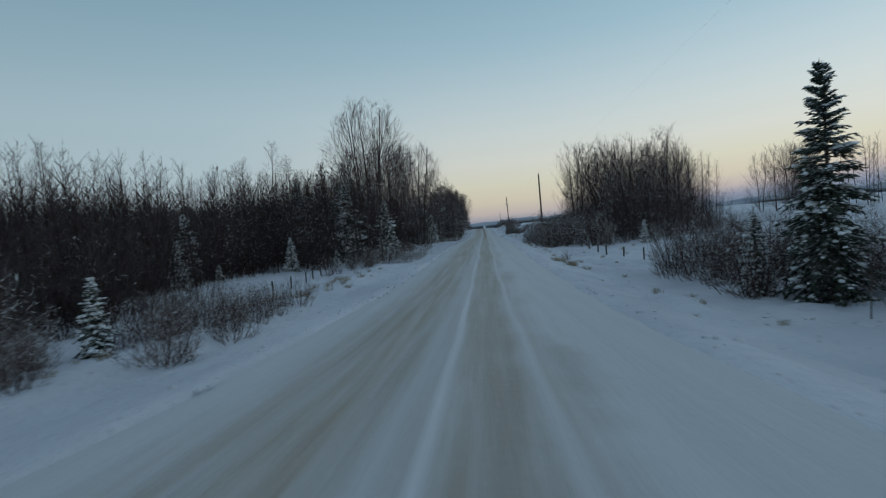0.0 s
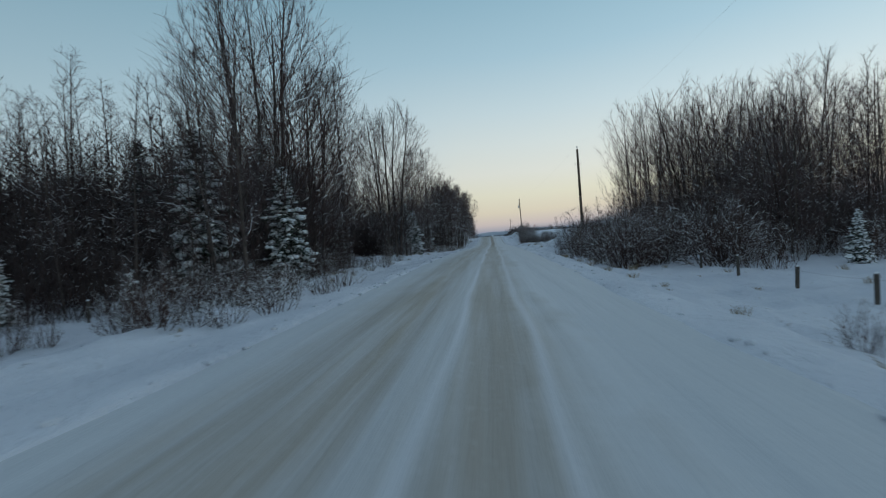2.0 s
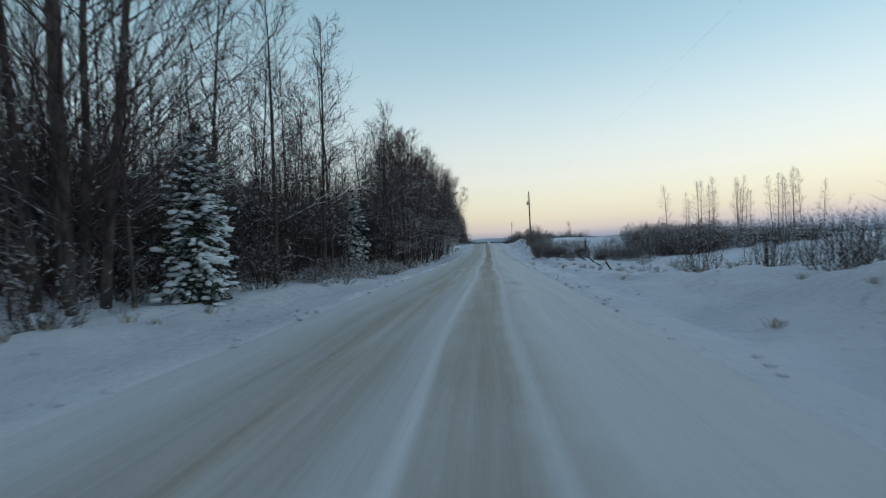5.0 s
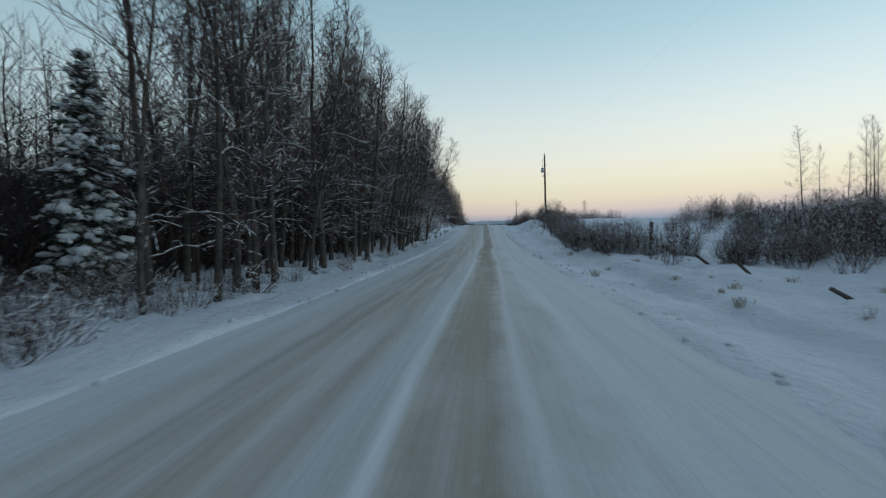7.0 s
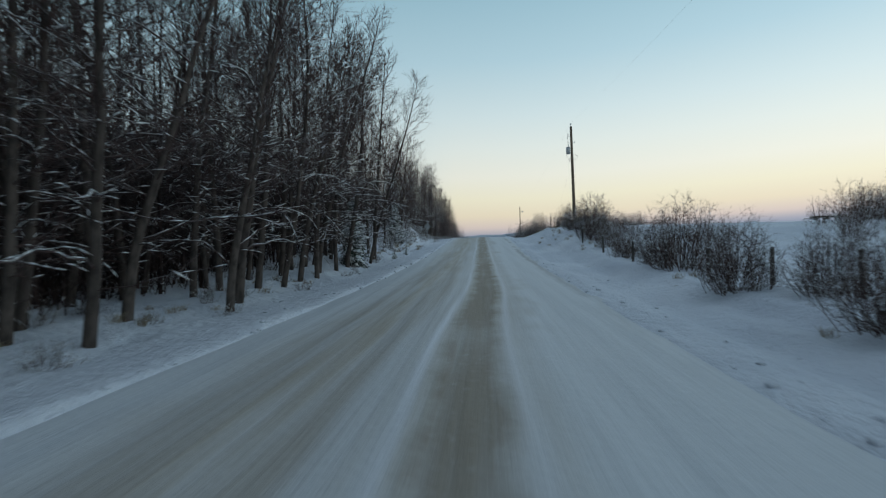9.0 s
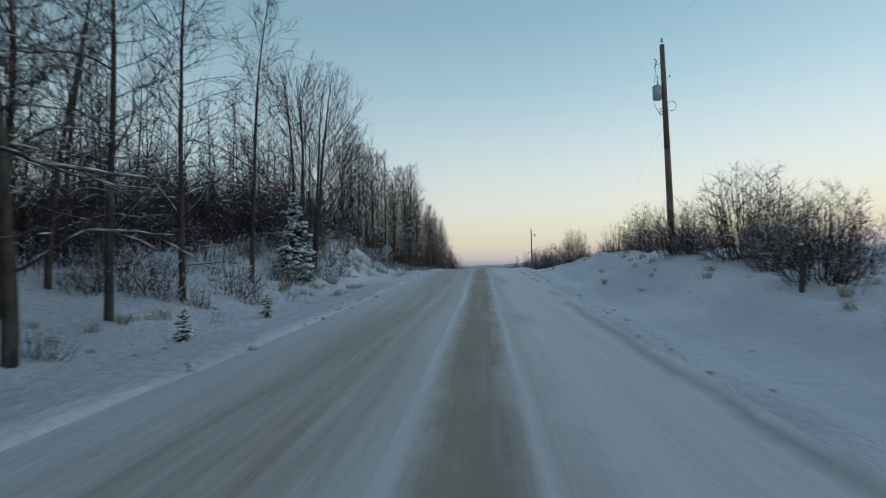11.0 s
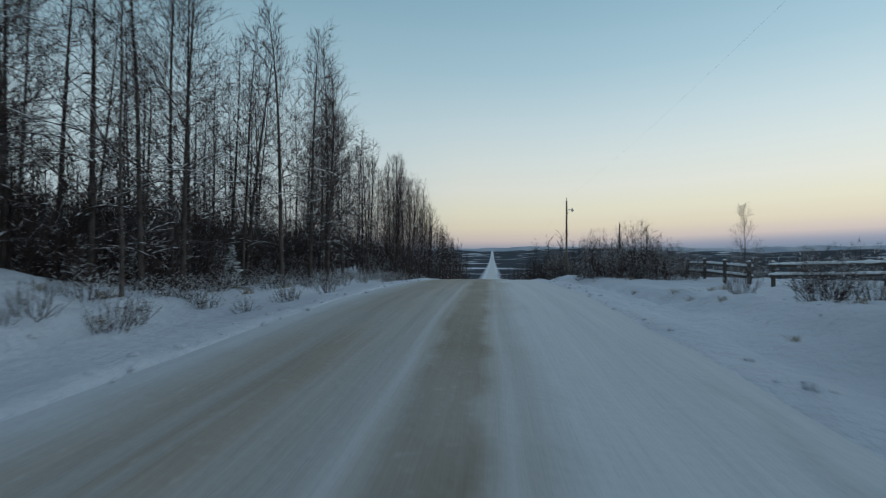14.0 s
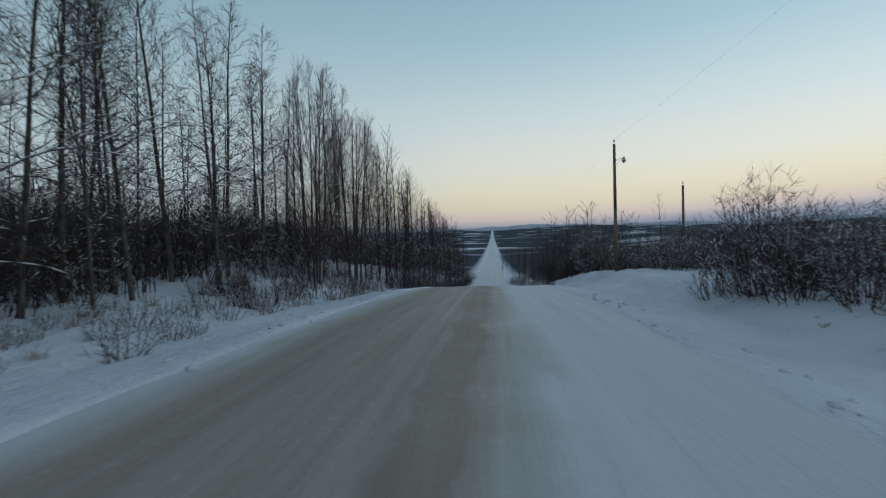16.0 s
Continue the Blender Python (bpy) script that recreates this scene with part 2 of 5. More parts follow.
# ---- mesh helpers ----
def mesh_from(name, verts, faces, mat, smooth=False):
    me = bpy.data.meshes.new(name)
    me.from_pydata(verts, [], faces)
    me.materials.append(mat)
    if smooth:
        me.polygons.foreach_set("use_smooth", [True] * len(me.polygons))
    me.update()
    return me


def part(name, bm, mat, parent, label="", smooth=False):
    """One mesh object under a thing or part, from a bmesh or a mesh."""
    if isinstance(bm, bmesh.types.BMesh):
        me = bpy.data.meshes.new(name)
        bm.to_mesh(me)
        bm.free()
        me.materials.append(mat)
    else:
        me = bm
    if smooth:
        me.polygons.foreach_set("use_smooth", [True] * len(me.polygons))
    ob = new(name, me)
    ob.parent = parent
    if label:
        ob["label"] = label
    return ob


def thing(name, place, label, category, group="", turn=0.0, size=1.0, kind=""):
    e = new(name)
    e.empty_display_size = 0.2
    e.matrix_basis = pose(*place, 0, 0, turn) @ Matrix.Scale(size, 4)
    return tagged(e, label, category, group, kind)


def box_bm(sx, sy, sz, at=(0, 0, 0), rot=(0, 0, 0), bevel=0.0, bm=None):
    out = bm or bmesh.new()
    r = bmesh.ops.create_cube(out, size=1.0, matrix=pose(*at, *rot) @ Matrix.Diagonal((sx, sy, sz, 1)))
    if bevel:
        edges = list({e for v in r["verts"] for e in v.link_edges})
        bmesh.ops.bevel(out, geom=edges, offset=bevel, segments=2, affect="EDGES", profile=0.5)
    return out


def rod_bm(a, b, r0, r1, sides=10, bm=None):
    out = bm or bmesh.new()
    a, b = Vector(a), Vector(b)
    turn = (b - a).to_track_quat("Z", "Y").to_matrix().to_4x4()
    bmesh.ops.create_cone(out, cap_ends=True, segments=sides, radius1=r0, radius2=r1, depth=(b - a).length,
                          matrix=Matrix.Translation((a + b) / 2) @ turn)
    return out


def tubes(segments, sides):
    """Vertices and triangles of thin limbs from rows x0 y0 z0 x1 y1 z1 r0 r1; r1 = 0 makes a pointed tip."""
    s = np.asarray(segments, float)
    verts, faces, n0 = [], [], 0
    for tip in (False, True):
        q = s[(s[:, 7] <= 1e-6) == tip]
        if not len(q):
            continue
        a, b = q[:, 0:3], q[:, 3:6]
        d = b - a
        d /= np.maximum(np.linalg.norm(d, axis=1, keepdims=True), 1e-9)
        helper = np.where(np.abs(d[:, 2:3]) > 0.9, np.array([[1.0, 0, 0]]), np.array([[0, 0, 1.0]]))
        u = np.cross(d, helper)
        u /= np.linalg.norm(u, axis=1, keepdims=True)
        w = np.cross(d, u)
        n, m = len(q), sides + 1 if tip else 2 * sides
        v = np.zeros((n, m, 3))
        for k in range(sides):
            ang = 2 * math.pi * k / sides + 0.5
            o = u * math.cos(ang) + w * math.sin(ang)
            v[:, k] = a + o * q[:, 6:7]
            if not tip:
                v[:, sides + k] = b + o * q[:, 7:8]
        if tip:
            v[:, sides] = b
        base = n0 + np.arange(n)[:, None] * m
        for k in range(sides):
            k2 = (k + 1) % sides
            if tip:
                faces.append(base + np.array([[k, k2, sides]]))
            else:
                faces += [base + np.array([[k, k2, sides + k2]]), base + np.array([[k, sides + k2, sides + k]])]
        verts.append(v.reshape(-1, 3))
        n0 += n * m
    return np.concatenate(verts), np.concatenate(faces)


def hose_mesh(name, points, radii, sides, mat):
    """One continuous tapering stem through the points."""
    p = np.asarray(points, float)
    v, f = [], []
    for i, q in enumerate(p):
        d = p[min(i + 1, len(p) - 1)] - p[max(i - 1, 0)]
        d /= np.linalg.norm(d)
        u = np.cross(d, (1.0, 0.01, 0) if abs(d[2]) > 0.7 else (0, 0, 1.0))
        u /= np.linalg.norm(u)
        w = np.cross(d, u)
        for k in range(sides):
            ang = 2 * math.pi * k / sides
            v.append(q + (u * math.cos(ang) + w * math.sin(ang)) * radii[i])
    for i in range(len(p) - 1):
        for k in range(sides):
            a, b = i * sides + k, i * sides + (k + 1) % sides
            f += [(a, b, b + sides), (a, b + sides, a + sides)]
    me = fast_mesh(name, np.array(v), np.array(f), mat)
    me.polygons.foreach_set("use_smooth", [True] * len(me.polygons))
    return me


def fast_mesh(name, v, f, mat):
    """A large mesh from arrays of vertices and equal-sided faces."""
    me = bpy.data.meshes.new(name)
    n, k = f.shape
    me.vertices.add(len(v))
    me.vertices.foreach_set("co", np.ascontiguousarray(v, dtype=np.float32).ravel())
    me.loops.add(n * k)
    me.loops.foreach_set("vertex_index", np.ascontiguousarray(f, dtype=np.int32).ravel())
    me.polygons.add(n)
    me.polygons.foreach_set("loop_start", np.arange(0, n * k, k, dtype=np.int32))
    me.materials.append(mat)
    me.update(calc_edges=True)
    return me


def tube_mesh(name, segments, sides, mat):
    v, f = tubes(segments, sides)
    return fast_mesh(name, v, f, mat)


# ---- the lie of the land ----
ROAD_L, ROAD_R = -4.2, 2.9
ROAD_Y = [-300, -60, -20, 0, 8.5, 17, 25.5, 42, 59, 68, 90, 109, 125, 140, 160, 177, 191, 204, 217, 223, 229, 235, 241, 250, 262, 272, 280, 290, 310, 335, 352, 420, 520, 700, 950, 1500, 2200, 3000, 4000, 4900]
ROAD_Z = [6, 3.6, 2.4, 1.95, 1.56, 1.36, 1.28, 1.36, 1.53, 1.61, 1.66, 1.62, 1.49, 1.38, 1.42, 1.69, 2.14, 2.74, 3.32, 3.50, 3.61, 3.63, 3.56, 3.34, 2.80, 2.13, 1.35, 0.05, -2.7, -5.0, -6.0, -8.2, -10.5, -12.5, -14, -15, -11, -4, 4, 10]
LEFT = [(-60, -0.6), (28, -0.8), (42, -0.9), (52, -0.8), (64, -0.4), (85, -0.2), (100, 0.0), (130, 0.05), (170, 0.1), (181, 0.6), (190, 1.25), (199, 2.0), (212, 2.4), (219, 2.5), (226, 1.5), (236, -0.1), (250, 0.2), (262, 0.9), (276, 2.2), (300, 3.4), (340, 4.2), (420, 2.0)]
RIGHT = [(-60, -0.9), (40, -1.2), (62, -1.1), (90, -0.5), (103, 0.6), (112, 0.0), (135, -0.2), (150, 0.1), (184, 0.3), (195, 1.0), (213, 1.3), (224, 0.6), (234, 0.05), (250, 0.15), (266, 0.5), (280, 1.0), (300, 1.7), (340, 2.0), (420, 0.5)]
FIELD = [(-60, -1.4), (60, -1.0), (100, 0.2), (150, 1.7), (187, 2.0), (218, 1.0), (250, 0.0), (300, -3), (420, -2), (800, 0)]


def smooth_table(y, ys, zs):
    ys, zs = np.asarray(ys, float), np.asarray(zs, float)
    m = np.gradient(zs, ys)
    i = np.clip(np.searchsorted(ys, y) - 1, 0, len(ys) - 2)
    h = ys[i + 1] - ys[i]
    t = np.clip((y - ys[i]) / h, 0, 1)
    t2, t3 = t * t, t * t * t
    return (2 * t3 - 3 * t2 + 1) * zs[i] + (t3 - 2 * t2 + t) * h * m[i] + (-2 * t3 + 3 * t2) * zs[i + 1] + (t3 - t2) * h * m[i + 1]


def road_z(y):
    return smooth_table(np.asarray(y, float), ROAD_Y, ROAD_Z)


def ease(v, a, b):
    t = np.clip((v - a) / (b - a), 0, 1)
    return t * t * (3 - 2 * t)


def lumps(x, y):
    return (0.5 * np.sin(0.9 * x + 1.3 * np.sin(0.37 * y)) * np.sin(0.7 * y + 0.8 * np.sin(0.5 * x))
            + 0.3 * np.sin(2.1 * x + 0.6 * y + 2 * np.sin(0.8 * y)) + 0.2 * np.sin(3.3 * y - 1.7 * x + np.sin(1.9 * x)))


def ground_z(x, y):
    x, y = np.asarray(x, float), np.asarray(y, float)
    z = road_z(y)
    left, right = np.maximum(ROAD_L - x, 0), np.maximum(x - ROAD_R, 0)
    lf, rf = [smooth_table(y, *zip(*tab)) for tab in (LEFT, RIGHT)]
    ff = smooth_table(y, *zip(*FIELD))
    near = 1 - ease(y, 380, 520)
    ditch_l = -0.18 * np.exp(-((left - 2.6) / 1.2) ** 2)
    ditch_r = -0.35 * np.exp(-((right - 2.4) / 1.2) ** 2)
    uneven = 0.6 + 0.4 * np.sin(0.8 * y + 1.7 * np.sin(0.31 * y))
    berm = 0.10 * uneven * (np.exp(-((left - 0.45) / 0.42) ** 2) * (left > 0) + np.exp(-((right - 0.45) / 0.42) ** 2) * (right > 0))
    crest = np.exp(-((y - 214) / 12.0) ** 2)
    z = z + near * (lf * ease(left, 3.0 - 0.4 * crest, 9.5 - 2.6 * crest) + rf * ease(right, 0.8, 5.5) + ditch_l * (left > 0) + ditch_r * (right > 0) + berm)
    z = z + near * (ff - rf) * ease(right, 8, 32)
    z = z + near * 0.13 * lumps(x, y) * (ease(left, 0.8, 4) + ease(right, 0.8, 4)) * (1 - ease(np.abs(x), 60, 120))
    drift = (np.sin(2.6 * x + 1.9 * np.sin(0.83 * y)) * np.sin(1.15 * y + 1.4 * np.sin(1.7 * x)) + 0.7 * np.sin(4.7 * x - 1.9 * y + 1.2 * np.sin(2.3 * y))
             + 0.5 * np.sin(1.1 * y + 6.3 * x + 2.0 * np.sin(0.6 * y)))
    z = z + near * 0.05 * drift * (ease(left, 0.9, 2.5) + ease(right, 1.0, 2.5)) * (1 - ease(np.abs(x), 24, 60))
    # plough ridges that run along the road
    z = z + near * 0.085 * np.sin(3.4 * right + 0.9 * np.sin(0.11 * y)) * (ease(right, 0.5, 1.0) - ease(right, 3.5, 5.5))
    # ploughed-up mound beside the first pole
    z = z + 1.7 * np.exp(-((x - 7.7) / 1.6) ** 2 - ((y - 93.0) / 3.8) ** 2)
    z = z + near * 0.035 * np.maximum(left - 9, 0).clip(0, 30)
    # far valley sides
    wide = ease(np.abs(x), 60, 900)
    z = z + ease(y, 500, 2500) * wide * (10 + 16 * np.sin(x / 430.0 + 1.0) * np.sin(y / 520.0)) + ease(y, 2600, 4600) * 14 * (1 + 0.6 * np.sin(x / 610.0 + 0.7))
    z = z + ease(y, 650, 1300) * ease(np.abs(x), 20, 170) * (3 + 7 * np.sin(x / 170.0 + 1.3) * np.sin(y / 260.0) + 5 * np.sin(x / 83.0 + y / 410.0))
    z = np.where((left <= 0) & (right <= 0), z - 0.25, z)
    return z


def spread(*runs):
    out = []
    for a, b, step in runs:
        out += list(np.arange(a, b, step))
    return np.array(out + [runs[-1][1]])


def land():
    xs = spread((-4200, -600, 150), (-600, -120, 30), (-120, -40, 5), (-40, -16, 1.0), (-16, -5.4, 0.28), (-5.4, ROAD_L, 0.15), (ROAD_L, ROAD_R, 0.71),
                (ROAD_R + 0.001, 4.1, 0.15), (4.1, 16, 0.28), (16, 40, 1.0), (40, 120, 5), (120, 600, 30), (600, 4200, 150))
    ys = spread((-600, -60, 30), (-60, 0, 2), (0, 262, 0.6), (262, 340, 2), (340, 600, 8), (600, 1500, 25), (1500, 4700, 80))
    gx, gy = np.meshgrid(xs, ys)
    gz = ground_z(gx, gy)
    rows, cols = gx.shape
    idx = np.arange(rows * cols).reshape(rows, cols)
    f = np.stack([idx[:-1, :-1], idx[:-1, 1:], idx[1:, 1:], idx[1:, :-1]], -1).reshape(-1, 4)
    me = mesh_from("ground", np.stack([gx, gy, gz], -1).reshape(-1, 3).tolist(), f.tolist(), M_SNOW, True)
    tagged(new("ground", me), "snow-covered verges, fields and wooded slopes with tufts of dry grass", "ground", kind="structure")
    xs = np.linspace(ROAD_L - 0.15, ROAD_R + 0.15, 49)
    ys = spread((-200, 0, 2), (0, 262, 1.0), (262, 420, 2.0), (420, 1500, 15), (1500, 4600, 80))
    gx, gy = np.meshgrid(xs, ys)
    ruts = sum(-0.03 * np.exp(-((gx - c - 0.12 * np.sin(gy * 0.07)) / 0.3) ** 2) for c in (-3.0, -1.7, -0.1, 1.5))
    crown = 0.05 * (1 - ((gx + 0.65) / 3.6) ** 2)
    rough = 0.012 * np.sin(gx * 4.1 + np.sin(gy * 0.9)) * np.sin(gy * 1.3 + gx) + 0.008 * np.sin(gx * 11 + gy * 0.35)
    gz = road_z(gy) + ruts + crown + rough
    rows, cols = gx.shape
    idx = np.arange(rows * cols).reshape(rows, cols)
    f = np.stack([idx[:-1, :-1], idx[:-1, 1:], idx[1:, 1:], idx[1:, :-1]], -1).reshape(-1, 4)
    me = mesh_from("road", np.stack([gx, gy, gz], -1).reshape(-1, 3).tolist(), f.tolist(), M_ROAD, True)
    tagged(new("road", me), "straight country road of packed snow with sandy brown wheel tracks", "road", kind="structure")


land()


# ---- plants ----
def unit(v):
    return v / max(np.linalg.norm(v), 1e-9)


def limb(rng, start, way, length, r0, r1, steps, rise, wobble, out, tip=True):
    """Adds a bending limb to out; returns its points, directions and radii."""
    p, d, pts = np.array(start, float), unit(np.array(way, float)), []
    for k in range(steps):
        a, b = r0 + (r1 - r0) * k / steps, r0 + (r1 - r0) * (k + 1) / steps
        if tip and k == steps - 1:
            b = 0.0
        q = p + d * (length / steps)
        out.append((*p, *q, a, b))
        pts.append((p, d.copy(), a))
        p, d = q, unit(d + np.array([0, 0, rise / steps]) + rng.normal(0, wobble, 3))
    pts.append((p, d, r1))
    return pts


def side_way(rng, d, angle):
    o = rng.normal(0, 1, 3)
    o = unit(o - d * (o @ d))
    return d * math.cos(angle) + o * math.sin(angle)


def along(pts, f):
    f = min(max(f, 0), 0.999) * (len(pts) - 1)
    i = int(f)
    (p, d, r), (q, e, s) = pts[i], pts[i + 1]
    k = f - i
    return p + (q - p) * k, unit(d + (e - d) * k), r + (s - r) * k


def spindles(rows):
    """Flat-bodied needle sprays from rows x0 y0 z0 x1 y1 z1 width thickness."""
    s = np.asarray(rows, float)
    a, b = s[:, :3], s[:, 3:6]
    d = b - a
    d /= np.linalg.norm(d, axis=1, keepdims=True)
    u = np.cross(d, [0, 0, 1.0])
    u /= np.maximum(np.linalg.norm(u, axis=1, keepdims=True), 1e-6)
    w = np.cross(u, d)
    m = a + (b - a) * 0.42
    h = s[:, 7:8]
    v = np.stack([a, m + u * s[:, 6:7] - w * h * 0.4, m + w * h, m - u * s[:, 6:7] - w * h * 0.4, b], 1)
    base = np.arange(len(s))[:, None] * 5
    tri = np.array([(0, 1, 2), (0, 2, 3), (0, 3, 1), (4, 2, 1), (4, 3, 2), (4, 1, 3)])
    return v.reshape(-1, 3), (base[:, :, None] + tri[None]).reshape(-1, 3)


def crown_width(g, full):
    """Relative limb length up the crown, g from its foot to its top."""
    return min(1.0, 0.50 + 1.5 * g) * (1 - g) ** 0.62 + 0.14 if full else 0.26 + 0.74 * (1 - g) ** 0.8


def branching(rng, pts, H, first, count, reach, low_angle, high_angle, rise, subs, twigs, fine, out, full=True):
    az = rng.uniform(0, 6.28)
    for i in range(count):
        f = first + (0.985 - first) * ((i + rng.uniform(0.1, 0.9)) / count) ** 0.9
        p, d, r = along(pts, f)
        az += 2.4 + rng.normal(0, 0.5)
        g = (f - first) / (1 - first)
        el = math.radians(low_angle + (high_angle - low_angle) * g + rng.normal(0, 9))
        way = np.array([math.cos(az) * math.cos(el), math.sin(az) * math.cos(el), math.sin(el)]) + d * 0.15
        length = reach * H * crown_width(g, full) * rng.uniform(0.6, 1.25)
        bp = limb(rng, p, way, length, min(max(r * 0.30, 0.009), 0.03), 0.005, 4, rise, 0.13, out)
        for j in range(subs):
            h = 0.18 + 0.8 * (j + rng.uniform(0, 1)) / subs
            q, e, s = along(bp, h)
            sp = limb(rng, q, side_way(rng, e, rng.uniform(0.4, 0.95)) + np.array([0, 0, 0.10]), length * (1.05 - h) * rng.uniform(0.40, 0.8) + 0.2,
                      max(s * 0.6, fine * 1.2), fine, 2, rise * 0.8, 0.1, out)
            for _ in range(twigs):
                q2, e2, s2 = along(sp, rng.uniform(0.1, 1))
                limb(rng, q2, side_way(rng, e2, rng.uniform(0.3, 0.8)) + np.array([0, 0, 0.12]), length * rng.uniform(0.14, 0.32) + 0.18, fine * 1.1, 0, 1, 0, 0, out)


def flecks(rng, rows, count, low, high, size, flat=0.75):
    """Short bits of snow lying along limbs that are not too steep."""
    s = np.array([q[:6] for q in rows])
    d = s[:, 3:6] - s[:, :3]
    ln = np.linalg.norm(d, axis=1)
    ok = np.nonzero((np.abs(d[:, 2]) < flat * ln) & (s[:, 5] > low) & (s[:, 5] < high) & (ln > 0.08))[0]
    out = []
    for k in rng.choice(ok, min(count, len(ok)), replace=False) if len(ok) else ():
        m = rng.uniform(0.1, 0.8)
        half = rng.uniform(0.03, 0.13) * (1 if rng.uniform() < 0.85 else 2.0) * size
        c, u = s[k, :3] + d[k] * m, d[k] / ln[k]
        w = rng.uniform(0.010, 0.024) * size
        c = c + (0, 0, w * 0.8)
        out.append((*(c - u * half), *(c + u * half), w, w * 0.75))
    return out


def fleck_mesh(rows):
    v, f = spindles(rows)
    return fast_mesh("snow_load", v, f, M_LOAD)


def aspen_meshes(seed, H, r, first, count, reach, subs, twigs, stems=1, dead=5, fine=0.006, low=24, high=60, wob=0.013, full=True, lean_by=0.11, arch=0, rise=0.34):
    rng = np.random.default_rng(seed)
    trunks, crown, snow = [], [], []
    for s in range(stems):
        trunk = []
        a = 6.283 * s / stems + rng.uniform(0, 1)
        off = 0.22 * stems ** 0.5 if stems > 1 else 0.0
        lean = (lean_by if stems > 1 else 0.03) * rng.uniform(0.5, 1.3)
        h = H * (rng.uniform(0.80, 1.0) if s else 1.0)
        pts = limb(rng, (off * math.cos(a), off * math.sin(a), -0.3), (lean * math.cos(a), lean * math.sin(a), 1), h + 0.3, r * rng.uniform(0.75, 1.0) if s else r, 0.010, 14, 0.08, wob, trunk)
        branching(rng, pts, h, first, count, reach, low, high, rise, subs, twigs, fine, crown, full)
        axis = pts if not s else axis
        for _ in range(dead):
            p, d, rr = along(pts, rng.uniform(0.10, first + 0.2))
            az = rng.uniform(0, 6.28)
            bp = limb(rng, p, (math.cos(az), math.sin(az), rng.uniform(-0.1, 0.9)), h * reach * rng.uniform(0.35, 0.95), 0.018, 0.007, 6, rng.uniform(-0.7, 0.3), 0.16, crown)
            if rng.uniform() < 0.28:
                for (u, _, ru), (w, _, rw) in zip(bp[1:4], bp[2:5]):
                    snow.append((*(u + (0, 0, ru + 0.008)), *(w + (0, 0, rw + 0.008)), 0.020, 0.016))
            for _ in range(6):
                q, e, s2 = along(bp, rng.uniform(0.2, 1))
                limb(rng, q, side_way(rng, e, 0.8), rng.uniform(0.25, 0.8), 0.008, 0.004, 2, -0.2, 0.2, crown)
        trunks.append(hose_mesh("trunk", [q[0] for q in pts], [q[2] for q in pts], 7, M_ASPEN))
    for _ in range(arch):
        p, d, rr = along(axis, rng.uniform(0.12, 0.55))
        az = rng.uniform(0, 6.28)
        bp = limb(rng, p, (math.cos(az), math.sin(az), rng.uniform(0.35, 1.0)), rng.uniform(1.6, 3.6), 0.030, 0.010, 8, rng.uniform(-0.9, -0.1), 0.17, crown)
        rows = [bp]
        for _ in range(5):
            q, e, s2 = along(bp, rng.uniform(0.3, 0.95))
            rows.append(limb(rng, q, side_way(rng, e, rng.uniform(0.4, 0.8)), rng.uniform(0.5, 1.1), 0.012, 0.006, 4, -0.4, 0.12, crown))
        for pts in rows[:4]:
            for (u, _, ru), (w, _, rw) in zip(pts[1:], pts[2:]):
                if rng.uniform() < 0.8:
                    over = (w - u) * 0.12
                    snow.append((*(u - over + (0, 0, ru + 0.012)), *(w + over + (0, 0, rw + 0.012)), ru * 0.7 + 0.009, 0.013))
    snow += flecks(rng, crown, 90 * stems, 0.8, H * 0.75, 1.1)
    return (*trunks, tube_mesh("crown", crown, 3, M_TWIG), fleck_mesh(snow))


